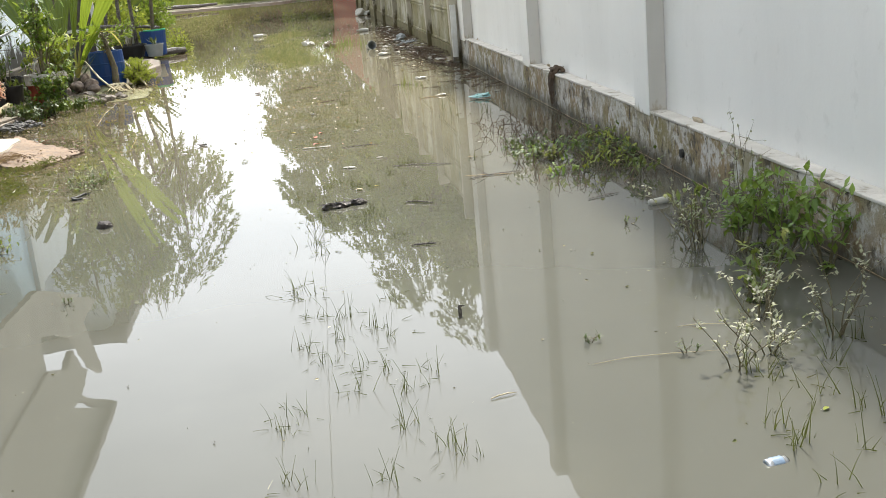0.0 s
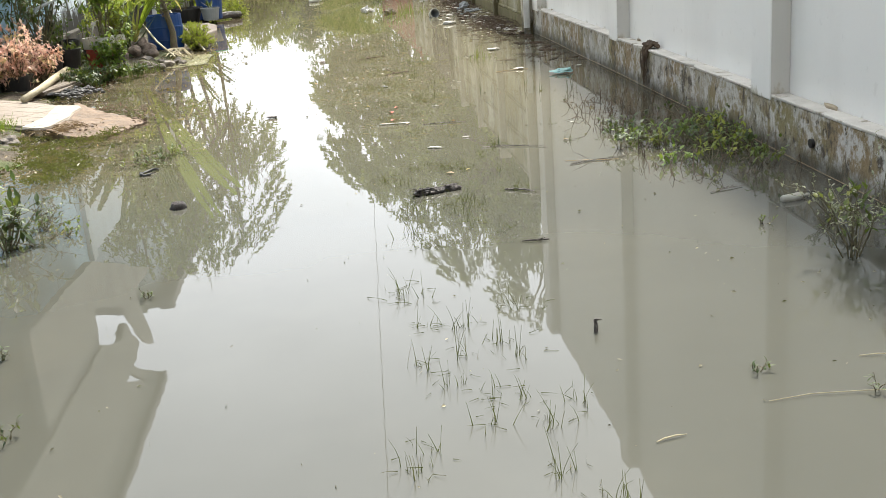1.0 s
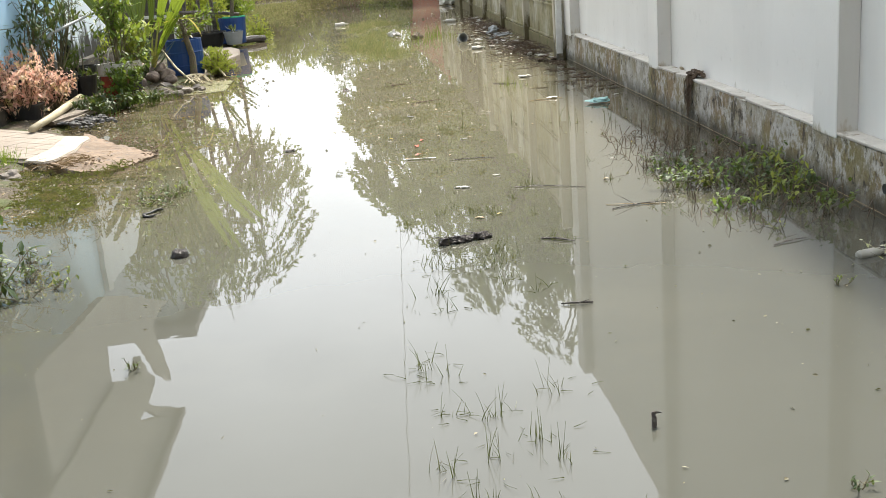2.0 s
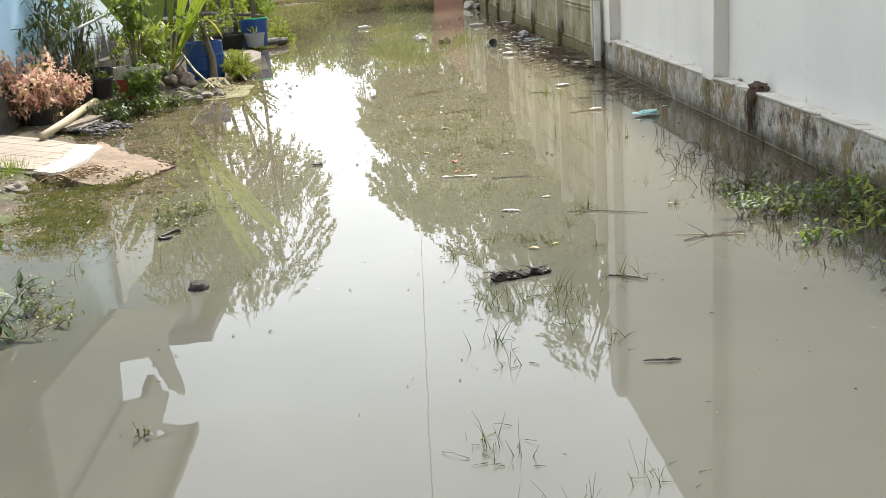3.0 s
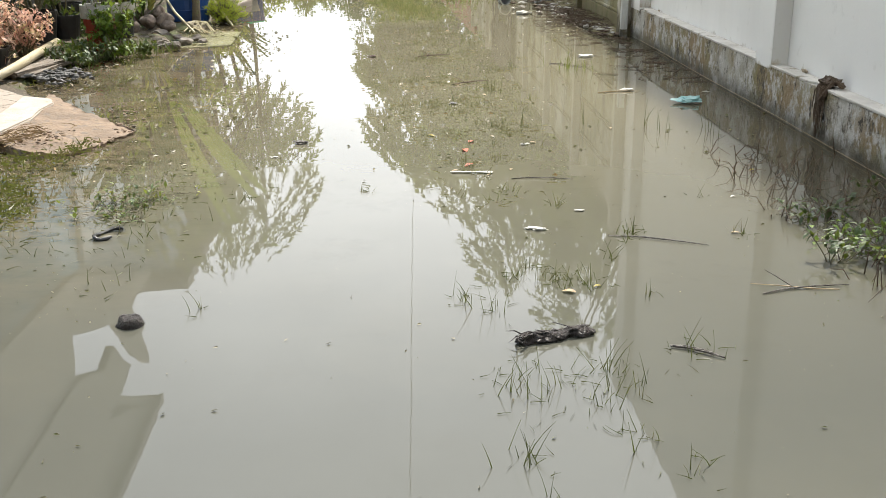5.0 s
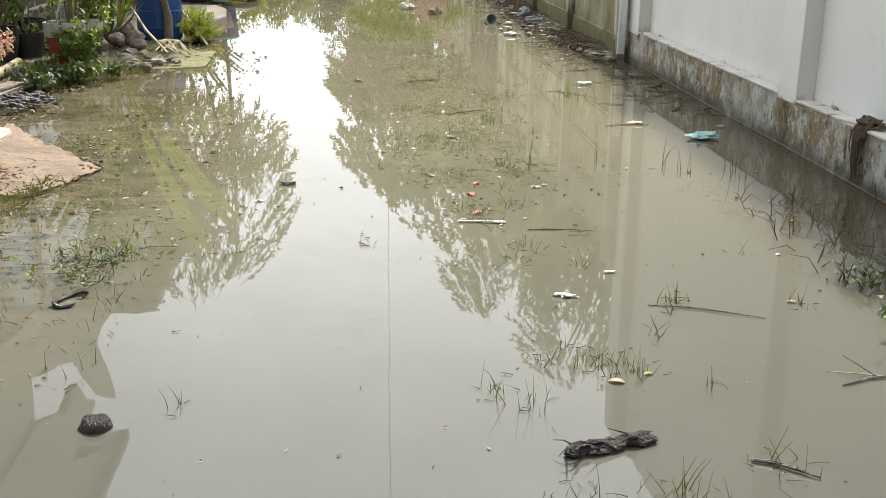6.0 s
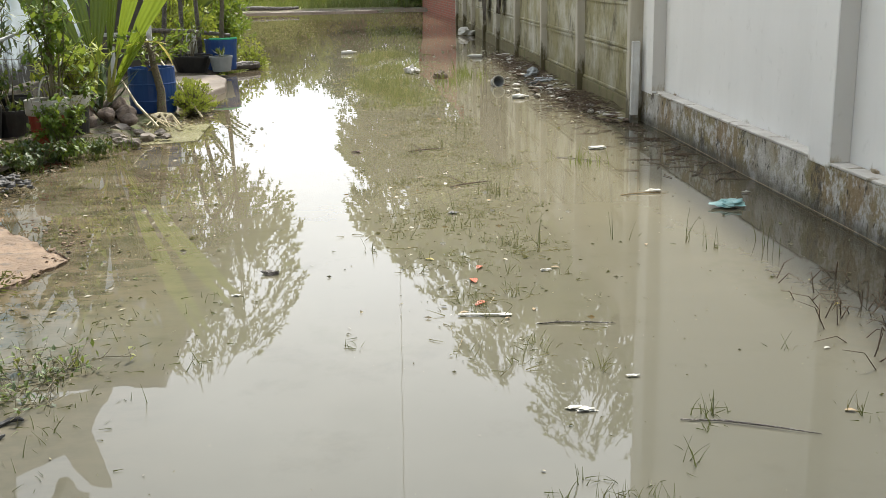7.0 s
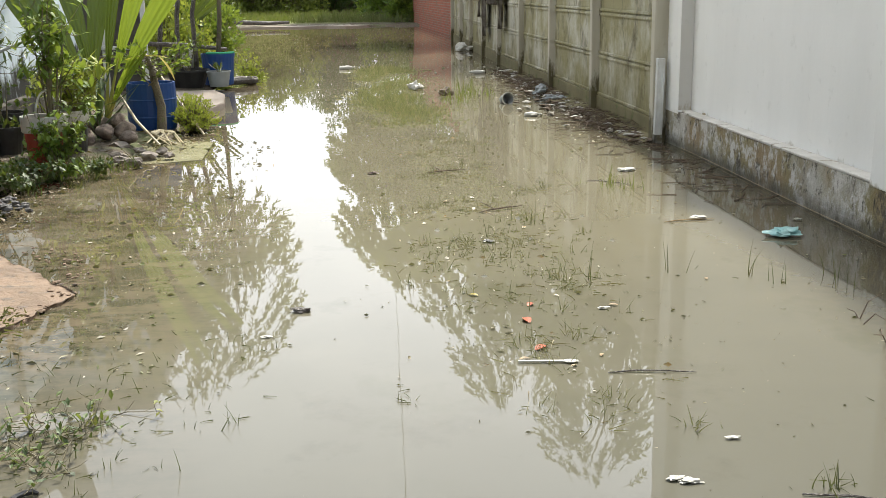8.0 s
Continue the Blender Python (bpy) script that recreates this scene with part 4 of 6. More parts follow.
# ---- trees and far growth ----
tree((3.5, 20.0, 0.05), "slender tree with drooping leaves behind the fence", [((-0.5, 0.3, 5.5), (0.8, 1.2, 1.2)), ((0.0, 0.6, 4.4), (1.1, 1.4, 1.1)), ((-0.5, -0.4, 4.2), (0.9, 1.0, 1.1)), ((-0.2, 0.2, 3.0), (1.0, 1.2, 0.9))], 480, 0.15, 0.035, LEAF_TREE, 0.09, 11)
tree((3.2, 26.0, 0.05), "leafy tree rising over the concrete fence", [((-0.6, 0, 6.3), (1.3, 1.8, 1.3)), ((0.3, 1.2, 5.2), (1.6, 2.0, 1.5)), ((-0.4, -1.2, 4.6), (1.4, 1.6, 1.4)), ((-0.2, 0, 3.4), (1.4, 1.8, 1.1))], 640, 0.17, 0.045, LEAF_TREE, 0.13, 12)
tree((3.4, 34.0, 0.05), "broad tree behind the brick wall", [((-0.8, 0, 6.4), (2.4, 2.6, 2.0)), ((0.5, -2, 5.0), (2.2, 2.2, 1.8)), ((-0.9, -3, 4.0), (1.5, 2.0, 1.5))], 900, 0.22, 0.075, LEAF_TREE, 0.18, 13)
tree((2.6, 50.0, 0.2), "tall tree at the end of the lane", [((-1.0, 0, 8.6), (2.9, 2.5, 2.6)), ((1.4, 0, 7.2), (3.0, 2.5, 2.6)), ((-2.2, 0, 5.6), (1.9, 2.2, 2.0)), ((0, 0, 4.8), (3.2, 2.4, 2.0))], 1500, 0.28, 0.11, LEAF_TREE, 0.24, 14, per=16)
tree((-15.0, 51.0, 0.2), "tall tree beyond the far bank", [((0.0, 0, 6.6), (2.6, 2.5, 2.4)), ((1.2, 0, 4.6), (2.4, 2.5, 1.8)), ((-2.0, 0, 5.4), (2.6, 2.2, 2.2))], 1000, 0.28, 0.11, LEAF_TREE, 0.22, 15, per=16)
tree((-5.4, 24.5, 0.05), "leafy tree behind the plant pots", [((0.5, 0, 4.7), (1.3, 1.9, 1.4)), ((0.2, -1.4, 3.6), (1.3, 1.6, 1.2)), ((0.9, 1.5, 3.4), (1.2, 1.8, 1.2))], 480, 0.17, 0.045, LEAF_TREE, 0.13, 16)
fb = random.Random(77)
for i, (x, y, h, hw) in enumerate(((-9.5, 50.5, 2.6, 2.2), (-4.2, 53, 3.6, 2.6), (-1.2, 55, 4.9, 2.2), (0.9, 48.2, 2.0, 1.3), (1.5, 46.6, 1.3, 0.8), (-6.2, 47.6, 1.5, 1.2), (4.5, 54, 3.2, 2.5), (-13, 54, 4.0, 3.0), (-3.2, 62, 4.4, 4.5), (3.5, 62, 5, 4), (-9, 62, 4.2, 4))):
    bush("bush", (x, y, 0.15), "green bush on the grassy far bank", (hw, hw * 0.8, h), 340 if h < 3.5 else 1100, 0.22, 0.1, (LEAF_BRIGHT, LEAF_TREE, LEAF_DARK)[i % 3] if i not in (3, 4) else LEAF_BRIGHT, 200 + i, 13)
for i, (x, y, h, hw) in enumerate(((-3.6, 21.6, 1.15, 0.75), (-4.3, 23.4, 1.9, 1.0), (-3.4, 24.6, 1.3, 0.8), (-4.6, 26.8, 1.8, 1.0), (-3.9, 28.6, 1.2, 0.9), (-4.8, 20.4, 1.7, 0.8), (-4.9, 31, 2.2, 1.4), (-5.4, 36, 2.4, 1.6), (-6.2, 41, 2.0, 1.5))):
    bush("bush", (x, y, 0.04), "bright green leafy bush beside the water", (hw, hw, h), 240, 0.11, 0.05, LEAF_BRIGHT if i % 3 else LEAF_LIME, 230 + i, 14)
solid("far_grass", grass_mesh("far_grass", [(fb.uniform(-11, 2), fb.uniform(45.8, 52)) for _ in range(700)], 41, (5, 9), (0.15, 0.5), 0.03, 0.2, 0.5), GRASS_GREEN, "sunlit rough grass on the far bank", "grass", kind="stuff", loc=(0, 0, 0.1))
solid("far_kerb", bm_plate([(-6.5, 43.7), (-2.4, 43.2), (-1.6, 43.5), (-0.9, 43.1), (-0.3, 43.35), (0.1, 43.9), (-0.4, 45.2), (-3, 45.6), (-6.5, 46)], -0.05, 0.055, 0.01), SLAB, "pale concrete edge of the far bank", "kerb")
lg = thing("fallen_log", (-4.1, 43.9, 0.17), "dark fallen log on the far bank", "log")
part("log", bm_tube([(-1.3, 0.1, 0), (-0.4, 0.0, 0.03), (0.5, -0.05, 0.0), (1.2, 0.0, 0.02)], [0.06, 0.08, 0.07, 0.05], 9), DARK_WOOD, lg)

# ---- flooded weeds ----
gr = random.Random(21)
NEAR = [(-0.23, 3.96), (-0.1, 3.91), (0.07, 4.06), (-0.28, 3.6), (-0.2, 3.45), (-0.09, 3.36), (0.03, 3.6), (-0.31, 3.05), (-0.35, 2.94), (-0.1, 3.16), (0.04, 3.11), (0.13, 3.22), (0.02, 2.85), (0.11, 2.66), (-0.07, 2.52), (-0.34, 2.57), (0.15, 2.61), (-0.02, 3.75), (-0.15, 3.65), (0.0, 3.3)]
solid("grass_patch", grass_mesh("grass_patch", NEAR, 1, (5, 11), (0.025, 0.11), 0.0026, 0.024, 0.5, 6), GRASS_WET, "thin dark grass blades standing out of flood water", "grass", "flooded grass", "stuff")
MID = [(-0.19, 5.11), (-0.18, 5.5), (-0.14, 5.42), (0.15, 5.48), (-0.03, 5.51), (0.04, 5.38), (0.22, 5.03), (-0.23, 4.26), (-0.3, 4.34), (0.13, 5.6), (-0.15, 5.63), (0.07, 5.62), (-0.2, 6.12), (-0.16, 4.88), (0.05, 6.35), (0.2, 6.3), (-0.26, 6.21), (0.1, 6.4), (0.4, 5.72), (0.1, 5.2)]
solid("grass_patch", grass_mesh("grass_patch", MID, 2, (5, 11), (0.03, 0.12), 0.003, 0.03, 0.75, 8), GRASS_WET, "thin dark grass blades round the floating log", "grass", "flooded grass", "stuff")
MID2 = [(-0.06, 6.42), (0.07, 6.39), (0.19, 6.36), (0.42, 6.8), (0.45, 6.89), (0.0, 6.5), (0.13, 6.44), (0.32, 6.6), (0.39, 6.2), (0.47, 6.92), (-0.09, 6.4), (0.09, 6.42), (0.1, 6.29), (0.93, 6.84), (0.92, 7.44), (0.9, 6.88), (0.48, 6.91), (-1.16, 6.18), (-1.15, 7.53), (-1.32, 7.23)]
solid("grass_patch", grass_mesh("grass_patch", MID2, 3, (2, 6), (0.03, 0.09), 0.0034, 0.02, 0.6, 3), GRASS_WET, "sparse dark grass tips in flood water", "grass", "flooded grass", "stuff")
CLUMPS = [(-0.15, 12.88), (-0.27, 11.82), (-0.23, 10.72), (0.19, 10.39), (-0.31, 9.74), (-0.06, 9.77), (0.12, 8.99), (-0.25, 8.81), (-0.13, 8.12), (-0.04, 7.56), (0.27, 13.45), (-0.38, 10.78), (-0.05, 10.64), (-0.38, 9.52), (0.18, 8.97), (0.1, 12.1), (0.3, 11.2), (-0.1, 13.7), (0.25, 9.7)]
FARW = [(x + gr.gauss(0, 0.11), y + gr.gauss(0, 0.13)) for x, y in CLUMPS for _ in range(6)] + [(gr.gauss(0.08, 0.3), gr.uniform(7.6, 13.8)) for _ in range(22)]
solid("grass_patch", grass_mesh("grass_patch", FARW, 4, (4, 10), (0.015, 0.085), 0.0042, 0.026, 0.8, 6, 0.05), FLOAT_WEED, "scattered floating weeds and grass tips", "grass", "flooded grass", "stuff")
UPRIGHT = [(0.2, 10.3), (0.25, 10.2), (1.04, 8.95), (1.08, 8.85), (1.34, 8.72), (1.34, 8.9), (0.72, 9.1), (0.22, 12.9), (0.05, 12.2), (0.28, 12.6), (-0.05, 9.9), (0.3, 9.0)]
solid("grass_patch", grass_mesh("grass_patch", UPRIGHT, 24, (2, 4), (0.08, 0.2), 0.004, 0.025, 0.3, 1), GRASS_WET, "thin upright grass stalks in the water", "grass", "flooded grass", "stuff")
solid("floating_straw", grass_mesh("floating_straw", [(x + gr.gauss(0, 0.16), y + gr.gauss(0, 0.18)) for x, y in CLUMPS for _ in range(4)], 25, (0, 0), (0.02, 0.03), 0.0045, 0.03, 0.4, 4, 0.09), STRAW, "pale straw drifting among the weeds", "straw", kind="stuff")
solid("grass_tuft", grass_mesh("grass_tuft", [(0.92, 11.25), (0.98, 11.3), (0.88, 11.35), (1.02, 11.2)], 5, (5, 8), (0.06, 0.2), 0.005, 0.05, 0.35), GRASS_GREEN, "upright green grass tuft in the water", "grass", "grass tufts", "stuff")
solid("grass_tuft", grass_mesh("grass_tuft", [(gr.gauss(0.72, 0.12), gr.uniform(16.6, 18.6)) for _ in range(12)], 6, (6, 9), (0.08, 0.24), 0.008, 0.07, 0.35), GRASS_GREEN, "tall green grass tuft beside the rubbish", "grass", "grass tufts", "stuff")
DENSE = [p for p in [(gr.gauss(-0.24, 0.24), gr.uniform(14.8, 23.5)) for _ in range(640)] if noise.noise(Vector((p[0] * 2, p[1] * 0.8, 7))) > -0.1 and abs(p[0] + 0.18) < 0.32 + 0.3 * math.sin((p[1] - 14.8) / 8.7 * math.pi)]
solid("grass_patch", grass_mesh("grass_patch", DENSE, 7, (4, 8), (0.04, 0.15), 0.0075, 0.08, 1.0, 8, 0.09), PATCH_WEED, "dense patch of pale green weeds in mid water", "grass", "flooded grass", "stuff")
solid("grass_patch", grass_mesh("grass_patch", [(gr.uniform(-3.6, -1.5) - 0.04 * k / 10, gr.uniform(22.5, 33) + 0.02 * k) for k in range(380)], 8, (3, 7), (0.04, 0.16), 0.01, 0.12, 0.9, 6, 0.12), PATCH_WEED, "pale green weeds along the far bank edge", "grass", "flooded grass", "stuff")
solid("grass_patch", grass_mesh("grass_patch", [(gr.gauss(-1.75, 0.3), gr.gauss(7.5, 0.5)) for _ in range(45)], 9, (2, 5), (0.02, 0.08), 0.004, 0.06, 0.8, 5), GRASS_WET, "drowned grass near the bank", "grass", "flooded grass", "stuff")
solid("grass_patch", grass_mesh("grass_patch", [(gr.uniform(-2.5, -1.5), gr.uniform(9.5, 13.0)) for _ in range(40)], 10, (2, 4), (0.02, 0.06), 0.005, 0.06, 0.9, 3), GRASS_GREEN, "drowned grass over shallow silt", "grass", "flooded grass", "stuff")
MOSS = [p for p in [(gr.uniform(-3.5, -2.1), gr.uniform(6.9, 8.7)) for _ in range(560)] if noise.noise(Vector((p[0] * 2.2, p[1] * 2.2, 3))) > -0.05]
solid("bank_moss", grass_mesh("bank_moss", MOSS, 11, (6, 11), (0.01, 0.045), 0.009, 0.045, 1.6, 5), MOSS_WEED, "low mossy weeds on the muddy bank", "weeds", kind="stuff", loc=(0, 0, 0.03))
solid("bank_grass", grass_mesh("bank_grass", [(gr.gauss(-3.0, 0.16), gr.gauss(11.85, 0.25)) for _ in range(20)] + [(gr.gauss(-2.7, 0.2), gr.gauss(12.35, 0.15)) for _ in range(16)], 12, (6, 11), (0.06, 0.18), 0.008, 0.05, 1.0), LEAF_DARK, "green grass clump at the foot of the bucket", "grass", kind="stuff", loc=(0, 0, 0.03))
solid("bank_grass", grass_mesh("bank_grass", [(gr.uniform(-3.5, -2.3), gr.uniform(10.4, 13.4)) for _ in range(45)], 13, (3, 7), (0.02, 0.06), 0.006, 0.05, 1.1, 2), MOSS_WEED, "patchy short grass on the bank", "grass", kind="stuff", loc=(0, 0, 0.03))
solid("bank_grass", grass_mesh("bank_grass", [(gr.uniform(-3.6, -2.95), gr.uniform(8.5, 9.1)) for _ in range(50)], 14, (7, 12), (0.06, 0.17), 0.008, 0.05, 0.7), LEAF_BRIGHT, "green grass beside the concrete slab", "grass", kind="stuff", loc=(0, 0, 0.03))
DRY = Leaves()
for k in range(260):
    a = gr.uniform(0, 6.28)
    DRY.blade((gr.gauss(-2.62, 0.12), gr.gauss(8.72, 0.14), 0.06), (math.cos(a), math.sin(a), gr.uniform(0, .5)), gr.uniform(0.06, 0.16), 0.005, Vector((0, 0, -0.2)))
solid("dry_grass", DRY.mesh("dry_grass"), LEAF_BROWN, "dry brown grass at the slab edge", "grass", kind="stuff")


def weed(loc, seed, stems, h, spread, leaves, ll, lw, material=LEAF_WEED, label="leafy weed rising from the flood water", group="water weeds", **kw):
    t = thing("weed", loc, label, "weed", group)
    shrub_parts(t, seed, stems, h, spread, leaves, ll, lw, material, **kw)
    return t


# weeds along the plinth
AW = random.Random(8)
for i in range(24):
    x, y = AW.uniform(1.12, 1.84), min(max(AW.gauss(6.45, 0.5), 5.5), 7.7)
    if x < 1.3 and y < 5.8:
        continue
    weed((x, y, -0.02), 300 + i, AW.randint(5, 8), AW.uniform(0.07, 0.19), AW.uniform(0.12, 0.26), AW.randint(5, 9), AW.uniform(0.034, 0.055), 0.022, (FRESH_WEED, LEAF_DARK, LEAF_WEED, LEAF_DARK, LEAF_LIME)[i % 5], "low tangled leafy weed in the water by the wall", stem_r=0.0026, droop=0.7, low=0.45)
TW = []
for k in range(230):
    x, y, a, ln = AW.uniform(1.12, 1.86), AW.uniform(5.6, 8.3), AW.uniform(0, 6.28), AW.uniform(0.04, 0.13)
    up = AW.uniform(0.0, 0.1)
    TW.append(([(x, y, -0.01), (x + math.cos(a) * ln * .4, y + math.sin(a) * ln * .4, up), (x + math.cos(a) * ln, y + math.sin(a) * ln, up * AW.uniform(0, 1.4))], [0.0028, 0.002, 0.001], 4))
solid("twig_tangle", tubes_mesh("twig_tangle", TW), TWIG, "tangle of thin dark weed twigs in the water", "twigs", kind="stuff")
for i, (x, y, h, s, n, m) in enumerate(((1.5, 4.35, 0.3, 0.2, 10, LEAF_WEED), (1.58, 4.1, 0.36, 0.22, 14, LEAF_BRIGHT), (1.68, 3.95, 0.38, 0.22, 14, LEAF_BRIGHT), (1.78, 3.75, 0.36, 0.22, 13, LEAF_BRIGHT), (1.48, 3.7, 0.24, 0.24, 11, LEAF_WEED), (1.36, 3.5, 0.2, 0.22, 9, LEAF_WEED), (1.75, 4.3, 0.34, 0.18, 11, LEAF_BRIGHT))):
    weed((x, y, -0.02), 320 + i, max(5, n - 5), h, s * 0.9, 23 if i not in (0, 4, 5) else 10, 0.056, 0.026, FRESH_WEED if m == LEAF_BRIGHT else m, "bushy green weed by the wall foot", stem_r=0.0036, sides=4)
for i, (x, y, h, s, n) in enumerate(((1.42, 4.2, 0.34, 0.22, 9), (1.78, 4.55, 0.5, 0.14, 6), (1.3, 3.3, 0.25, 0.22, 8), (1.2, 3.0, 0.2, 0.2, 7), (1.45, 3.05, 0.3, 0.18, 7), (1.05, 2.9, 0.18, 0.16, 5), (1.62, 4.75, 0.16, 0.2, 6))):
    weed((x, y, -0.02), 340 + i, n, h, s, 18, 0.022, 0.012, SEED_HEAD, "wiry weed with small seed heads in the flood water", stem_r=0.0028)
solid("grass_patch", grass_mesh("grass_patch", [(1.08, 2.86), (0.99, 2.37), (0.99, 2.51), (1.02, 2.4), (1.2, 2.64), (1.1, 2.8), (1.35, 2.86), (1.0, 2.14), (1.48, 3.02), (1.25, 2.5), (1.15, 2.3)], 16, (4, 8), (0.05, 0.17), 0.0036, 0.022, 0.7, 3), GRASS_WET, "upright green grass among the wall weeds", "grass", "flooded grass", "stuff")
for i, (x, y, h) in enumerate(((1.36, 5.55, 0.07), (1.28, 4.75, 0.06), (1.5, 4.6, 0.12), (-1.3, 4.6, 0.06), (-1.7, 4.05, 0.08), (-1.75, 3.55, 0.07), (0.69, 3.3, 0.06), (-1.5, 3.4, 0.07), (0.96, 3.1, 0.06))):
    weed((x, y, -0.01), 360 + i, 4, h * 0.8, 0.06, 4, 0.02, 0.009, LEAF_WEED if i < 3 else LEAF_DARK, "small weed sprig poking through the water", stem_r=0.002)
for i, (x, y, h, s) in enumerate(((-2.1, 5.55, 0.32, 0.22), (-2.3, 5.9, 0.34, 0.2), (-2.5, 5.4, 0.4, 0.25), (-2.45, 6.3, 0.28, 0.2), (-2.2, 5.1, 0.25, 0.2))):
    weed((x, y, -0.02), 380 + i, 11, h, s, 10, 0.08, 0.03, LEAF_BRIGHT if i % 2 else LEAF_DARK, "fern-like green weed at the bank", "bank weeds", stem_r=0.004)

for i, (x, y) in enumerate(((-2.13, 6.18), (-1.96, 5.81), (-1.96, 5.6), (-1.88, 5.7), (-2.03, 5.85), (-1.73, 7.43), (-1.67, 7.5), (-1.6, 7.6), (-1.65, 7.3), (-1.75, 7.35))):
    weed((x, y, -0.01), 395 + i, 6, 0.06 + 0.02 * (i % 3) if i < 5 else 0.03 + 0.01 * (i % 3), 0.2 if i < 5 else 0.26, 7, 0.034, 0.015, LEAF_WEED if i % 2 else LEAF_DARK, "small green weed spreading on the shallow water", "bank weeds", stem_r=0.0025, droop=0.5, low=0.1)

# ---- floating wood, leaves and rubbish ----
lg = thing("floating_log", (-0.01, 5.85, 0.012), "rough dark waterlogged log afloat", "log", rz=17)
lg.scale = (0.54, 0.6, 0.46)
lb = bm_tube([(-0.24 + 0.04 * k, 0.008 * math.sin(k), 0.004 * math.cos(k * 1.3)) for k in range(13)], [0.02, 0.032, 0.036, 0.038, 0.036, 0.037, 0.039, 0.037, 0.036, 0.038, 0.036, 0.034, 0.026], 12)
for v in lb.verts:
    v.co += Vector((0, 1, 1)) * 0.02 * noise.noise(v.co * 30) + Vector((0.02 * noise.noise(v.co * 60), 0, 0)) + Vector((0, 0, -0.006))
part("bark", lb, WET_BARK, lg)
lgr = random.Random(64)
for k in range(9):
    x0, a = lgr.uniform(-0.24, 0.2), lgr.uniform(2.2, 4.2)
    part("splinter", bm_tube([(x0, lgr.uniform(-.03, .03), 0.03), (x0 + 0.06 * math.cos(a), 0.06 * math.sin(a), 0.05), (x0 + 0.12 * math.cos(a), 0.11 * math.sin(a), lgr.uniform(0.02, 0.09))], [0.006, 0.004, 0.0015], 5), WET_BARK, lg)
for k in range(14):
    x0 = lgr.uniform(-0.2, 0.2)
    part("bark_plate", bm_rock(lgr.uniform(.02, .045), lgr.uniform(.01, .018), 0.007, k + 300, 0.6, 2), WET_BARK, lg).location = (x0, lgr.uniform(-.024, .02), 0.034)
solid("floating_husk", bm_rock(0.046, 0.04, 0.036, 9, 0.16, 3), WET_BARK, "dark wet coconut husk afloat", "husk", loc=(-1.36, 6.05, 0.003), smooth=True)


def stick(loc, length, r, rz, material=DARK_WOOD, label="thin dark wooden stick afloat", bend=0.05, fork=False, tilt=0.0):
    t = thing("stick", loc, label, "stick", "floating sticks", rz=rz)
    r *= 0.6
    part("shaft", bm_tube([(-length / 2, 0, 0), (-length * .2, bend * length, 0.002), (length * .15, bend * length * .6, 0.003), (length / 2, 0, tilt)], [r * .7, r, r * .9, r * .4], 6), material, t)
    if fork:
        part("twig", bm_tube([(-length * .1, bend * length * .8, 0), (-length * .25, bend * length + length * .12, length * .1), (-length * .35, bend * length + length * .2, length * .16)], [r * .6, r * .5, r * .2], 5), material, t)
    return t


stick((0.31, 4.82, 0.006), 0.12, 0.008, 175, DARK_WOOD, "soggy dark leaf stalk afloat", 0.04, True)
stick((0.40, 5.71, 0.006), 0.17, 0.01, -35, DARK_WOOD, "dark curved twig afloat", 0.08)
stick((0.93, 6.22, 0.004), 0.34, 0.006, 12, fork=True)
stick((0.55, 6.8, 0.004), 0.4, 0.006, -22)
stick((1.35, 5.35, 0.004), 0.2, 0.005, 20)
stick((0.9, 6.25, 0.003), 0.3, 0.004, 165, LEAF_BROWN)
stick((0.23, 7.8, 0.004), 0.3, 0.006, -6)
stick((1.1, 10.15, 0.004), 0.3, 0.007, 8, LEAF_BROWN, "long brown stick afloat")
stick((0.95, 11.4, 0.004), 0.35, 0.006, -40)
stick((-0.1, 12.0, 0.01), 0.3, 0.009, 20, TWIG, "broken brown twig afloat", fork=True)
stick((0.1, 10.6, 0.01), 0.32, 0.009, 30, TWIG, "broken brown twig afloat", fork=True)
stick((0.85, 3.08, 0.004), 0.42, 0.0022, -4, BAMBOO, "thin pale bamboo straw afloat")
stick((1.1, 3.3, 0.004), 0.18, 0.003, -14, BAMBOO, "thin pale bamboo straw afloat")
stick((0.32, 3.75, 0.035), 0.03, 0.006, 0, DARK_WOOD, "short dark stub standing in water", 0.0)
stick((0.32, 2.95, 0.004), 0.09, 0.004, 15, BAMBOO, "thin pale stalk afloat")
solid("stub", bm_tube([(0, 0, -0.02), (0.002, 0, 0.02), (0.0, 0.002, 0.045)], [0.006, 0.008, 0.004], 7), DARK_WOOD, "short dark stub standing in the water", "stick", loc=(0.31, 3.74, 0))
hp = [(0.11 * math.cos(a), 0.06 * math.sin(a), 0.012 + 0.006 * math.sin(3 * a)) for a in [k * 0.36 for k in range(0, 13)]]
solid("rubber_strip", bm_tube(hp, [0.006] + [0.012] * 11 + [0.005], 7), BLACK_PLASTIC, "curled black rubber strip afloat", "rubber", loc=(-1.66, 7.03, 0), rot=(0, 0, 60)).scale = (0.7, 0.7, 0.7)


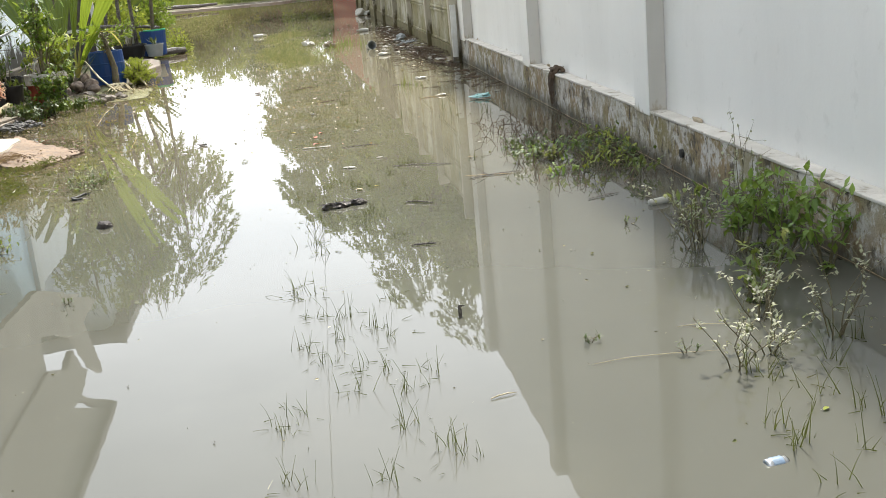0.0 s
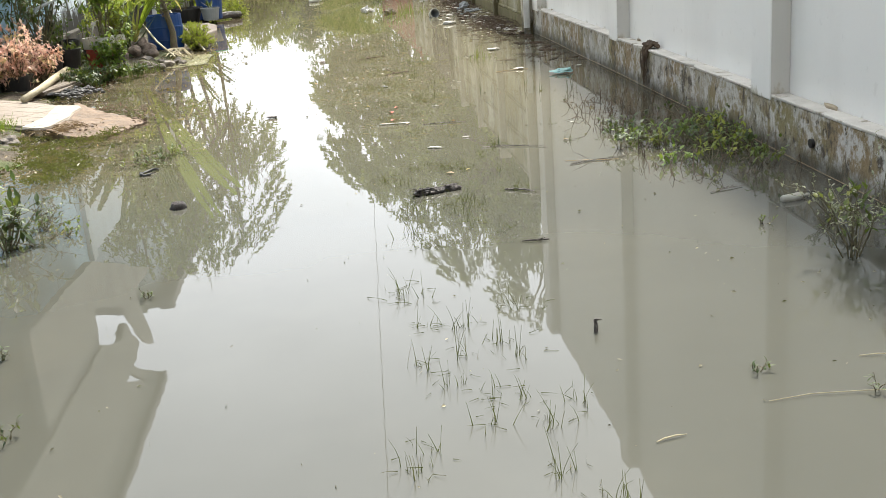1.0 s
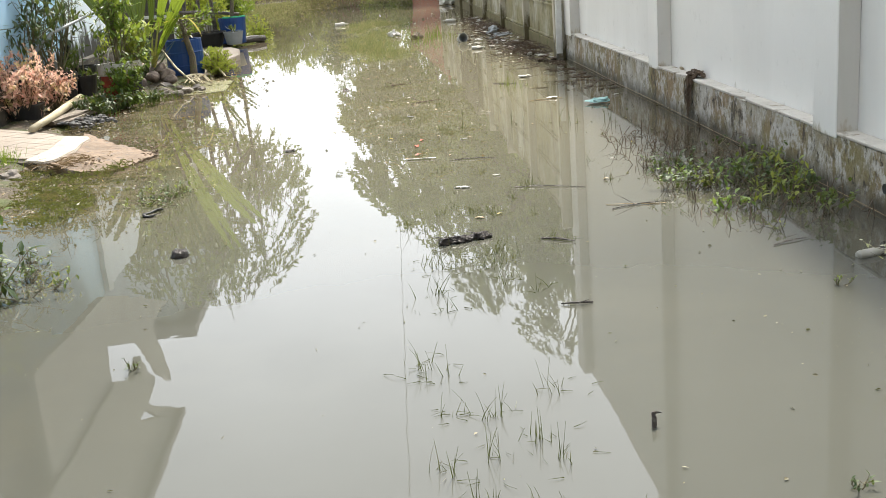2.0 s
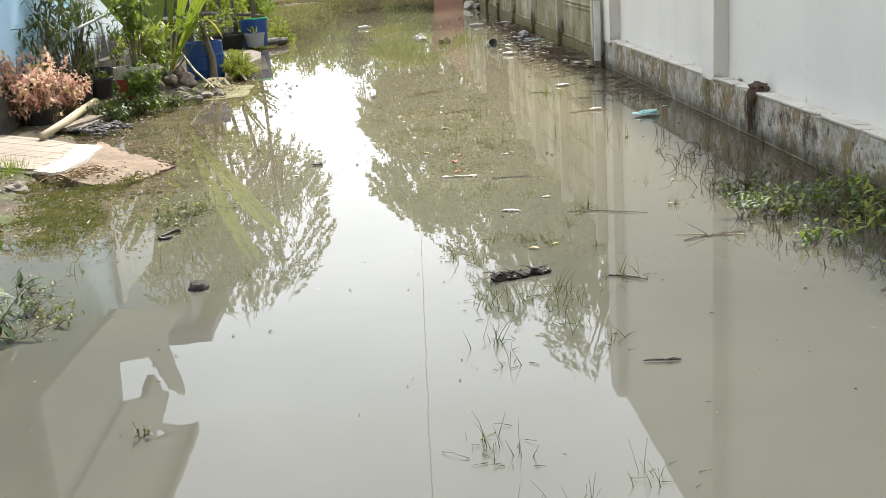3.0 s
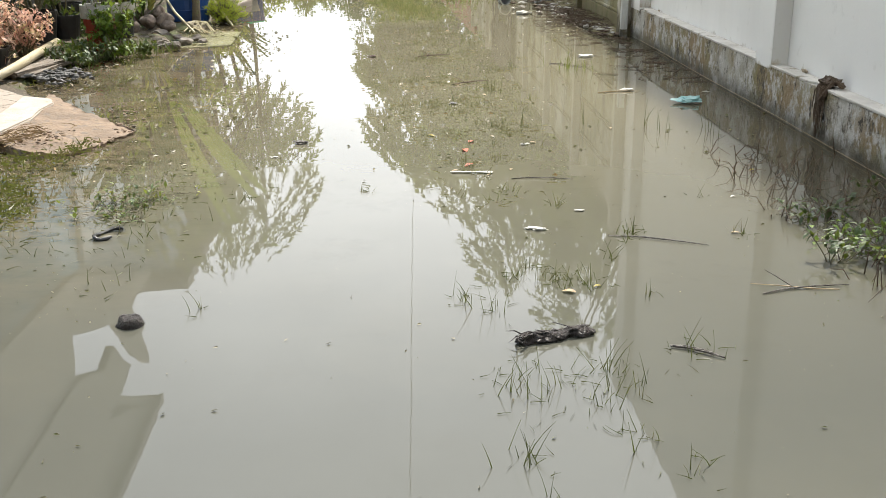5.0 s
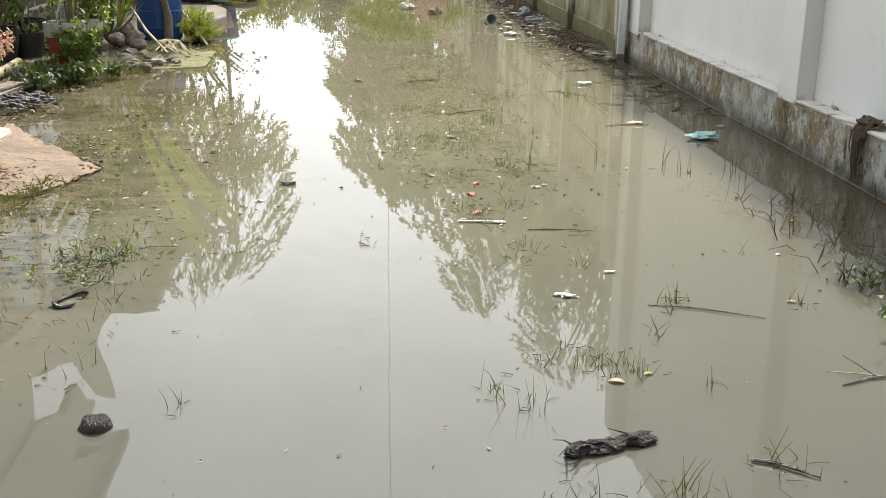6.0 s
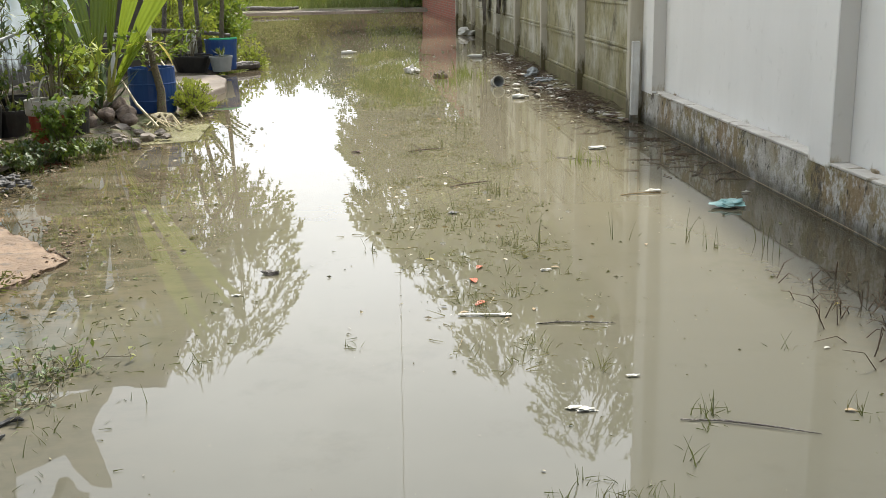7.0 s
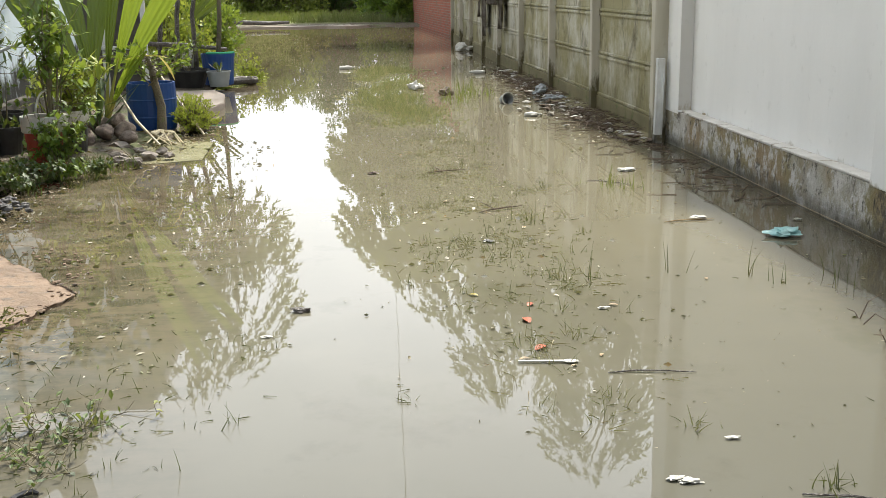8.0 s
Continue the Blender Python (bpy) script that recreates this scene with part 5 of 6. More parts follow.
def crumpled(name, label, category, loc, size, material, seed, group="floating rubbish", flat=0.35, rz=0):
    size = [(0.38 if "scrap" in name or "sheet" in name else 0.62) * k for k in size]
    bm = bm_rock(size[0], size[1], size[2], seed, 0.5, 3)
    for v in bm.verts:
        f = noise.noise(v.co * (3.2 / max(size)) + Vector((seed, 0, 0)))
        v.co *= 1 + 0.35 * f
        if v.co.z < -flat * size[2]:
            v.co.z = -flat * size[2]
    return solid(name, bm, material, label, category, group, loc=loc, rot=(0, 0, rz))


crumpled("plastic_bag", "pale teal plastic bag half afloat", "bag", (1.48, 9.72, 0.02), (0.13, 0.1, 0.034), TEAL_PLASTIC, 3)
crumpled("plastic_bag", "white crumpled plastic bag in the weeds", "bag", (0.07, 18.5, 0.04), (0.14, 0.12, 0.13), WHITE_PLASTIC, 5)
crumpled("foam_piece", "white foam piece with a pink mark", "foam", (1.62, 27.2, 0.05), (0.28, 0.2, 0.16), WHITE_PLASTIC, 6)
crumpled("brown_husk", "brown split coconut husk afloat", "husk", (0.41, 17.73, 0.03), (0.13, 0.12, 0.1), COCO, 7)
crumpled("plastic_sheet", "torn white plastic sheet afloat", "rubbish", (1.18, 11.85, 0.01), (0.16, 0.1, 0.035), WHITE_PLASTIC, 8)
crumpled("plastic_sheet", "torn white plastic scraps afloat", "rubbish", (1.18, 10.2, 0.01), (0.12, 0.07, 0.025), WHITE_PLASTIC, 9)
crumpled("plastic_scrap", "small white plastic scrap afloat", "rubbish", (1.7, 10.08, 0.008), (0.06, 0.035, 0.015), WHITE_PLASTIC, 10)
crumpled("plastic_scrap", "small white plastic scrap afloat", "rubbish", (0.24, 8.56, 0.006), (0.06, 0.03, 0.014), WHITE_PLASTIC, 11)
crumpled("plastic_scrap", "small white plastic scrap afloat", "rubbish", (0.07, 7.0, 0.006), (0.07, 0.03, 0.012), WHITE_PLASTIC, 12)
crumpled("plastic_scrap", "small white plastic scrap afloat", "rubbish", (0.31, 7.24, 0.006), (0.05, 0.02, 0.012), WHITE_PLASTIC, 13)
crumpled("plastic_scrap", "small white plastic scrap afloat", "rubbish", (0.1, 6.98, 0.006), (0.07, 0.035, 0.014), WHITE_PLASTIC, 14)
crumpled("dark_scrap", "dark crumpled wrapper afloat", "rubbish", (-0.08, 9.8, 0.008), (0.07, 0.05, 0.02), BLACK_PLASTIC, 15)
crumpled("dark_scrap", "dark wet leaf bundle afloat", "rubbish", (-1.0, 8.68, 0.008), (0.1, 0.06, 0.025), DARK_WOOD, 16)
crumpled("dark_scrap", "dark and white scrap afloat", "rubbish", (-0.63, 12.02, 0.008), (0.09, 0.05, 0.025), COCO, 17)
crumpled("plastic_scrap", "dull white scrap afloat", "rubbish", (-1.12, 8.36, 0.004), (0.05, 0.03, 0.01), WHITE_PLASTIC, 18)
crumpled("grey_sack", "dark grey wet sack by the fence", "sack", (1.62, 16.8, 0.02), (0.22, 0.14, 0.07), GREY_PLASTIC, 19)
crumpled("plastic_bag", "grey crumpled bag by the fence", "bag", (1.55, 17.5, 0.04), (0.14, 0.12, 0.12), GREY_PLASTIC, 20)
# bottle, jar, tin
tn = thing("drink_can", (0.9, 2.31, -0.012), "silver and blue drink can half sunk on its side", "can", rz=8)
tn.scale = (0.56, 0.7, 0.7)
cb = bm_lathe([(0, -0.058), (0.022, -0.058), (0.031, -0.05), (0.032, -0.04), (0.032, 0.04), (0.031, 0.048), (0.024, 0.058), (0, 0.056)], 22)
part("body", cb, METAL, tn, smooth=True).matrix_basis = pose(0, 0, 0, 0, 90, 0)
part("band", bm_lathe([(0.0324, -0.028), (0.0326, -0.026), (0.0326, 0.026), (0.0324, 0.028)], 22), CAN_BLUE, tn, "dull blue-grey printed band").matrix_basis = pose(0, 0, 0, 0, 90, 0)
jr = thing("open_pail", (1.0, 16.6, 0.05), "white-rimmed dark pail lying on its side", "pail", rz=-80)
jr.scale = (0.62, 0.62, 0.62)
part("body", bm_lathe([(0.0, -0.16), (0.085, -0.16), (0.11, 0.1), (0.1, 0.1), (0.08, -0.14), (0, -0.14)], 20), GREY_PLASTIC, jr, smooth=True).matrix_basis = pose(0, 0, 0, 0, 80, 0)
part("rim", bm_lathe([(0.1, 0.095), (0.122, 0.095), (0.122, 0.12), (0.1, 0.12), (0.1, 0.095)], 20), WHITE_PLASTIC, jr, "white rim").matrix_basis = pose(0, 0, 0, 0, 80, 0)


def bottle(loc, rz, label, s=1.0):
    t = thing("plastic_bottle", loc, label, "bottle", "floating bottles", rz=rz)
    part("body", bm_lathe([(0, 0), (0.03 * s, 0), (0.034 * s, 0.01), (0.034 * s, 0.14 * s), (0.026 * s, 0.17 * s), (0.012 * s, 0.2 * s), (0.012 * s, 0.22 * s), (0, 0.22 * s)], 14), WHITE_PLASTIC, t, smooth=True).matrix_basis = pose(0, 0, 0, 0, 88, 0)
    part("cap", bm_lathe([(0, 0.22 * s), (0.014 * s, 0.22 * s), (0.014 * s, 0.24 * s), (0, 0.24 * s)], 12), WHITE_PLASTIC, t, "white screw cap").matrix_basis = pose(0, 0, 0, 0, 88, 0)
    return t


bottle((-0.95, 22.5, 0.02), 8, "clear white plastic bottle afloat", 1.1)
bottle((1.3, 21.0, 0.02), 170, "long white plastic bottle beside the rubbish heap", 1.0)
bottle((1.0, 15.3, 0.015), -5, "flattened white bottle afloat", 0.75)
bottle((1.5, 5.05, 0.008), 12, "grey-white plastic bottle half sunk", 0.6)
sp = thing("plastic_spoon", (-0.12, 7.95, 0.006), "white plastic spoon afloat", "spoon", rz=-6)
part("handle", bm_box((-0.09, -0.006, -0.002), (0.07, 0.006, 0.004), 0.002), WHITE_PLASTIC, sp)
part("bowl", bm_rock(0.03, 0.017, 0.005, 2, 0.05, 2), WHITE_PLASTIC, sp).location = (0.095, 0, 0.001)


def dead_leaf(loc, size, rz, material, label):
    lv = Leaves()
    size *= 0.68 if material == LEAF_RED else 0.5
    lv.leaf((-size / 2, 0, 0.004), (1, 0, 0.3), size, size * 0.5, 0.5, 0.3, 5)
    me = lv.mesh("dead_leaf")
    ob = solid("dead_leaf", me, material, label, "leaf", "floating leaves", loc=loc, rot=(0, 0, rz))
    m = ob.modifiers.new("thick", "SOLIDIFY")
    m.thickness = 0.0008
    return ob


for x, y, s, rz, mt, lb_ in ((-0.1, 8.1, 0.1, 40, LEAF_RED, "red dead leaf afloat"), (-0.1, 8.44, 0.1, 100, LEAF_RED, "orange-red dead leaf afloat"), (-0.05, 8.65, 0.08, 60, LEAF_RED, "red dead leaf afloat"), (-0.27, 8.82, 0.09, 150, LEAF_YELLOW, "yellow dead leaf afloat"), (0.21, 6.3, 0.06, 20, LEAF_YELLOW, "yellow dead leaf afloat"), (0.1, 6.25, 0.1, 160, LEAF_BROWN, "brown dead leaf afloat"), (1.05, 7.42, 0.05, 10, WHITE_PLASTIC, "small pale leaf afloat"), (0.89, 6.88, 0.07, -12, LEAF_BROWN, "brown dead leaf afloat"), (1.16, 2.55, 0.055, 30, LEAF_LIME, "yellow-green fallen leaf afloat"), (0.29, 8.6, 0.08, -20, LEAF_BROWN, "brown dead leaf afloat"), (0.1, 8.0, 0.06, 70, LEAF_BROWN, "brown dead leaf afloat"), (-0.02, 7.9, 0.05, 20, LEAF_BROWN, "brown dead leaf afloat"), (-0.18, 7.99, 0.08, 10, LEAF_BROWN, "brown dead leaf afloat"), (1.3, 7.9, 0.07, 30, LEAF_YELLOW, "yellow leaf on the weeds"), (-0.2, 10.9, 0.09, 0, LEAF_BROWN, "brown dead leaf afloat"), (0.8, 8.95, 0.06, 80, LEAF_BROWN, "brown dead leaf afloat")):
    dead_leaf((x, y, 0), s, rz, mt, lb_)
# fine scum and bits all over the water
sc = random.Random(91)
bits = Leaves()
for k in range(4200):
    u = sc.random()
    if u < 0.45:
        y = 7.2 + 14 * sc.random() ** 0.8
        x = sc.gauss(0.22, 0.3)
    elif u < 0.7:
        y = sc.uniform(2.5, 26)
        x = sc.uniform(0.9, 1.85)
    elif u < 0.9:
        x, y = sc.uniform(-2.3, -1.45), sc.uniform(6, 14)
    else:
        x, y = sc.uniform(-1.9, 1.6), sc.uniform(2.4, 9)
    a = sc.uniform(0, 6.28)
    s = sc.choice((0.005, 0.007, 0.01, 0.014, 0.024)) * (0.8 if y < 8 else 1.0 + 0.03 * (y - 8)) * (1.7 if x < -1.45 and y > 8 else 1.0)
    bits.small((x, y, 0.003), (math.cos(a), math.sin(a), sc.uniform(0.0, 0.15)), s, s * sc.uniform(0.2, 0.6), a)
solid("floating_bits", bits.mesh("floating_bits"), leaf_mat("floating_scraps", (0.07, 0.062, 0.035), (0.3, 0.26, 0.16), (0.12, 0.14, 0.04), 0.1), "specks of leaf and straw afloat", "debris", kind="stuff")
pale = Leaves()
for k in range(620):
    if k % 5 < 2:
        cx, cy = sc.choice(CLUMPS)
        x, y = cx + sc.gauss(0, 0.2), cy + sc.gauss(0, 0.3)
    elif k % 5 < 4:
        y = sc.uniform(11, 24)
        x = 1.7 - abs(sc.gauss(0, 0.5))
    else:
        x, y = sc.uniform(-2.3, -1.3), sc.uniform(7.5, 14)
    a = sc.uniform(0, 6.28)
    q = sc.choice((0.012, 0.018, 0.028, 0.045)) * (0.7 + 0.04 * (y - 7))
    pale.small((x, y, 0.005), (math.cos(a), math.sin(a), sc.uniform(0.0, 0.12)), q, q * sc.uniform(0.25, 0.7), a)
solid("pale_scraps", pale.mesh("pale_scraps"), leaf_mat("bleached_scraps", (0.25, 0.21, 0.13), (0.66, 0.62, 0.54), (0.36, 0.24, 0.1), 0.1), "bleached leaf and paper scraps afloat", "debris", kind="stuff")
# rubbish heap along the fence
heap_l, heap_d, heap_t = bmesh.new(), bmesh.new(), []
hr = random.Random(17)
for k in range(480):
    y = hr.uniform(13.2, 21.5)
    x = 1.78 - abs(hr.gauss(0, 0.3)) * (0.55 + 0.5 * math.sin((y - 13) * 0.5) ** 2)
    s = hr.choice((0.01, 0.014, 0.02, 0.03, 0.045))
    target = heap_l if hr.random() < 0.4 else heap_d
    rk = bm_rock(s * hr.uniform(.6, 1.4), s * hr.uniform(.6, 1.4), s * hr.uniform(.2, .45), k, 0.6, 1)
    bmesh.ops.transform(rk, matrix=pose(x, y, 0.01 + 0.3 * s, 0, 0, hr.uniform(0, 180)), verts=rk.verts[:])
    join(target, rk)
for k in range(1100):
    y = hr.choice((hr.gauss(14.6, 0.6), hr.gauss(18.6, 0.9), hr.uniform(10.5, 21)))
    x = 1.82 - abs(hr.gauss(0, 0.26))
    a, ln = hr.uniform(0, 6.28), hr.uniform(0.08, 0.26)
    z = hr.uniform(0.0, 0.07) if y > 13.6 else 0.004
    heap_t.append(([(x, y, z), (x + math.cos(a) * ln * .5, y + math.sin(a) * ln * .5, z + hr.uniform(0, .6) * z), (x + math.cos(a) * ln, y + math.sin(a) * ln, z)], [0.003, 0.0026, 0.0014], 4))
solid("rubbish_scraps", heap_l, RUBBISH_LIGHT, "pale plastic scraps washed against the fence", "rubbish", kind="stuff")
solid("rubbish_clods", heap_d, TWIG, "brown clods and husks washed against the fence", "rubbish", kind="stuff")
solid("twig_drift", tubes_mesh("twig_drift", heap_t), TWIG, "drift of brown twigs along the fence foot", "twigs", kind="stuff")
mud = bmesh.new()
for k in range(16):
    y = 13.6 + 0.5 * k
    rk = bm_rock(0.22 + 0.1 * hr.random(), 0.4, 0.045, 500 + k, 0.4, 2)
    bmesh.ops.transform(rk, matrix=Matrix.Translation((1.82, y, -0.012)), verts=rk.verts[:])
    join(mud, rk)
solid("silt_bank", mud, BED_BEAM, "low dark silt along the fence foot", "silt", kind="stuff")

# ---- bank: slab, stones, planks ----
SLAB_OUT = [(-4.3, 9.75), (-3.18, 9.06), (-2.98, 8.89), (-2.9, 8.82), (-2.84, 9.25), (-2.88, 9.87), (-3.07, 10.1), (-3.37, 10.4), (-3.66, 10.66), (-4.3, 11.2)]
slab = thing("paved_slab", (0, 0, 0), "pale concrete slab scored into squares, worn at its end", "slab")
part("bed", bm_plate([(-4.32, 9.72), (-3.18, 9.02), (-2.92, 8.8), (-2.68, 8.66), (-2.62, 9.2), (-2.66, 9.75), (-3.05, 10.14), (-3.66, 10.7), (-4.32, 11.22)], -0.05, 0.07, 0.004), SLAB_JOINT, slab)
# worn end without grooves; its sunlit paleness is put into the colour
worn = bm_plate([(-2.9, 8.82), (-2.72, 8.67), (-2.65, 8.72), (-2.63, 8.9), (-2.61, 9.15), (-2.63, 9.4), (-2.62, 9.62), (-2.67, 9.76), (-2.88, 9.88), (-2.84, 9.25)], 0.02, 0.0845, 0.008)
for v in worn.verts:
    v.co += Vector((0.012 * noise.noise(v.co * 9), 0.01 * noise.noise(v.co * 7), 0.003 * noise.noise(v.co * 12)))
part("worn_end", worn, SLAB_PALE, slab, "worn cement end of the slab, painted paler as a sunlit strip")


def clipped(poly, edge_poly):
    """The part of a convex polygon inside a counter-clockwise outline."""
    for p, q in zip(edge_poly, edge_poly[1:] + edge_poly[:1]):
        nx, ny = -(q[1] - p[1]), q[0] - p[0]
        side = [(x - p[0]) * nx + (y - p[1]) * ny for x, y in poly]
        out = []
        for k in range(len(poly)):
            a0, b0, sa, sb = poly[k - 1], poly[k], side[k - 1], side[k]
            if (sa < 0) != (sb < 0):
                f = sa / (sa - sb)
                out.append((a0[0] + f * (b0[0] - a0[0]), a0[1] + f * (b0[1] - a0[1])))
            if sb >= 0:
                out.append(b0)
        poly = out
        if len(poly) < 3:
            return []
    return poly


for i in range(-9, 10):
    for j in range(-9, 10):
        turn = Matrix.Rotation(radians(-40), 4, "Z")
        cell = [turn @ Vector((0.16 * i + dx, 0.16 * j + dy, 0)) + Vector((-3.4, 9.7, 0)) for dx, dy in ((0.003, 0.003), (0.157, 0.003), (0.157, 0.157), (0.003, 0.157))]
        poly = clipped([(c.x, c.y) for c in cell], SLAB_OUT)
        if len(poly) < 3 or abs(sum(poly[k - 1][0] * poly[k][1] - poly[k][0] * poly[k - 1][1] for k in range(len(poly)))) < 0.002:
            continue
        part("paver", bm_plate(poly, 0.05, 0.083 + 0.0015 * hr.random()), SLAB, slab)
APRON = [(-2.68, 8.66), (-2.52, 8.5), (-2.39, 8.44), (-2.25, 8.45), (-2.17, 8.52), (-2.1, 8.7), (-2.06, 8.85), (-2.0, 8.98), (-2.02, 9.1), (-2.16, 9.27), (-2.31, 9.47), (-2.45, 9.6), (-2.59, 9.79), (-2.75, 10.0), (-2.72, 9.4)]
tg = bm_plate(APRON, -0.06, 0.05)
bmesh.ops.triangulate(tg, faces=tg.faces[:])
bmesh.ops.subdivide_edges(tg, edges=tg.edges[:], cuts=9, use_grid_fill=True)
for v in tg.verts:
    if v.co.z > 0.02:
        fall = min(max((v.co.x + 2.64) / 0.16, 0), 1)
        out = min(max((v.co.x + 2.5) / 0.5, 0), 1)
        v.co.z = 0.076 - 0.04 * fall ** 0.8 - 0.026 * out + 0.011 * noise.noise(v.co * 9) + 0.005 * noise.noise(v.co * 25)
    wob = Vector((noise.noise(v.co * 5) + 0.6 * noise.noise(v.co * 14), noise.noise(v.co * 5 + Vector((9, 0, 0))) + 0.6 * noise.noise(v.co * 14 + Vector((9, 0, 0))), 0))
    v.co += 0.026 * wob
solid("mortar_apron", tg, TONGUE, "rough orange-brown mortar apron sloping into the water", "apron", smooth=True)


rb = bmesh.new()
for k in range(150):
    a = hr.uniform(-1.5, 1.7)
    q = hr.uniform(0.82, 1.12)
    z = hr.uniform(0.006, 0.02)
    if k % 3 == 0:
        px, py, z = hr.uniform(-2.7, -2.3), hr.gauss(8.72, 0.12), hr.uniform(0.04, 0.07)
    else:
        px, py = -2.62 + 0.58 * q * math.cos(a * 0.85), 9.2 + 0.75 * q * math.sin(a * 0.85)
    sz = hr.uniform(0.003, 0.012)
    rk = bm_rock(sz * 1.3, sz, sz * .6, 900 + k, 0.5, 1)
    bmesh.ops.transform(rk, matrix=pose(px, py, z, 0, 0, hr.uniform(0, 180)), verts=rk.verts[:])
    join(rb, rk)
solid("apron_rubble", rb, TONGUE, "crumbs of broken mortar round the apron", "rubble", kind="stuff")


def stone(x, y, z, r, seed, material=STONE, label="pale rounded stone on the bank", group="bank stones"):
    solid("stone", bm_rock(r * 0.85, r * 0.7, r * 0.42, seed, 0.45, 2), material, label, "stone", group, loc=(x, y, z), rot=(0, 0, seed * 37 % 180))


for i, (x, y, r) in enumerate(((-2.42, 12.6, 0.09), (-2.55, 12.75, 0.07), (-2.37, 12.95, 0.08), (-2.22, 12.95, 0.06), (-2.3, 13.15, 0.07), (-2.62, 12.95, 0.08), (-2.75, 13.1, 0.07), (-2.5, 13.25, 0.06), (-2.88, 8.45, 0.1), (-3.0, 8.3, 0.08), (-3.15, 8.6, 0.09), (-2.7, 13.45, 0.1), (-2.85, 12.7, 0.06))):
    stone(x, y, 0.04, r, 700 + i)
gv = bmesh.new()
for k in range(130):
    s = hr.uniform(0.008, 0.024)
    rk = bm_rock(s * 1.4, s, s * .7, 800 + k, 0.5, 1)
    bmesh.ops.transform(rk, matrix=Matrix.Translation((hr.gauss(-2.92, 0.1), hr.gauss(10.85, 0.13), 0.05 + hr.uniform(0, .03))), verts=rk.verts[:])
    join(gv, rk)
solid("gravel_heap", gv, GRAVEL, "small heap of grey gravel on the bank", "gravel", kind="stuff")
lit = Leaves()
for k in range(1500):
    y = hr.uniform(6.8, 15.0)
    x = bank_edge(y) - abs(hr.gauss(0.0, 0.45)) + 0.1
    if x < -3.7 or (8.9 < y < 10.4 and x < -2.5):
        continue
    a = hr.uniform(0, 6.28)
    q = hr.choice((0.015, 0.025, 0.04, 0.06))
    lit.small((x, y, max(ground_height(x, y), 0.0) + 0.008), (math.cos(a), math.sin(a), hr.uniform(0, .3)), q, q * hr.uniform(0.15, 0.5), a)
solid("bank_litter", lit.mesh("bank_litter"), leaf_mat("dry_leaf_litter", (0.05, 0.036, 0.022), (0.26, 0.19, 0.1), (0.4, 0.34, 0.24), 0.1), "dead leaves and straw strewn on the bank", "litter", kind="stuff")
solid("bamboo_pole", bm_tube([(-3.24, 10.2, 0.118), (-3.26, 10.9, 0.122), (-3.29, 11.5, 0.132), (-3.31, 12.15, 0.142)], [0.03, 0.034, 0.036, 0.036], 12), BAMBOO, "pale thick bamboo pole lying on planks", "pole", smooth=True)
for i, (x, y, ln, rz) in enumerate(((-3.14, 11.35, 0.95, 84), (-3.3, 11.4, 1.2, 90), (-3.2, 11.1, 0.7, 78))):
    solid("plank", bm_box((-ln / 2, -0.07, 0), (ln / 2, 0.07, 0.03), 0.004, 0.004, 2, i), WOOD, "grey weathered plank under the bamboo pole", "plank", "bank planks", loc=(x, y, 0.045 + 0.012 * i), rot=(0, 0, rz))
solid("path_slab", bm_plate([(-2.95, 15.6), (-2.35, 15.7), (-2.2, 16.7), (-2.3, 17.7), (-2.5, 18.3), (-3.0, 18.2)], -0.03, 0.075, 0.01), SLAB, "flat pale concrete slab by the pots", "slab")
solid("sunken_slab", bm_plate([(-2.75, 12.95), (-2.3, 12.75), (-1.95, 12.9), (-1.98, 13.9), (-2.5, 14.2)], -0.06, 0.004, 0.004), surface("silted_slab", (0.3, 0.28, 0.17), (0.22, 0.21, 0.12), 3, 25, 0.25, (0.16, 0.16, 0.08)), "pale slab just awash at the water's edge", "slab")
solid("dark_log", bm_tube([(-2.5, 19.55, 0.07), (-2.3, 19.7, 0.08), (-2.1, 19.85, 0.07)], [0.05, 0.06, 0.05], 8), DARK_WOOD, "short black log by the grey pot", "log")

# ---- pots, buckets and plants ----
def pot(name, loc, label, r0, r1, h, material, rim_material=None, group="plant pots", rim_label="", soil=True):
    t = thing(name, loc, label, "pot", group)
    part("body", bm_lathe([(0, 0), (r0, 0), (r0 * 1.02, 0.01), (r1 * 0.97, h * 0.9), (r1, h * 0.9), (r1, h), (r1 * 0.93, h), (r1 * 0.92, h * 0.82), (0, h * 0.82)], 24), material, t, smooth=False)
    if rim_material:
        part("rim", bm_lathe([(r1 * 1.004, h * 0.72), (r1 * 1.04, h * 0.74), (r1 * 1.06, h * 1.02), (r1 * 0.9, h * 1.02), (r1 * 0.9, h * 0.95)], 24), rim_material, t, rim_label)
    if soil:
        part("soil", bm_lathe([(0, h * 0.86), (r1 * 0.6, h * 0.87), (r1 * 0.925, h * 0.84)], 18), SOIL, t)
    return t


bk = pot("bucket", (-2.98, 12.35, 0.05), "old red bucket with a white rim, used as a planter", 0.12, 0.155, 0.38, RED_PLASTIC, WHITE_PLASTIC, rim_label="white rim")
part("handle", bm_tube([(0.11 * math.cos(a), 0.05, 0.36 + 0.2 * math.sin(a)) for a in [math.pi * k / 12 for k in range(13)]], 0.007, 6), WHITE_PLASTIC, bk, "white bucket handle").matrix_basis = pose(0.06, 0.0, 0, 0, 0, 60)
p2 = pot("planter", (-2.98, 13.1, 0.05), "pale green-white planter behind the bucket", 0.1, 0.13, 0.34, BLACK_PLASTIC, WHITE_PLASTIC, rim_label="pale rim")


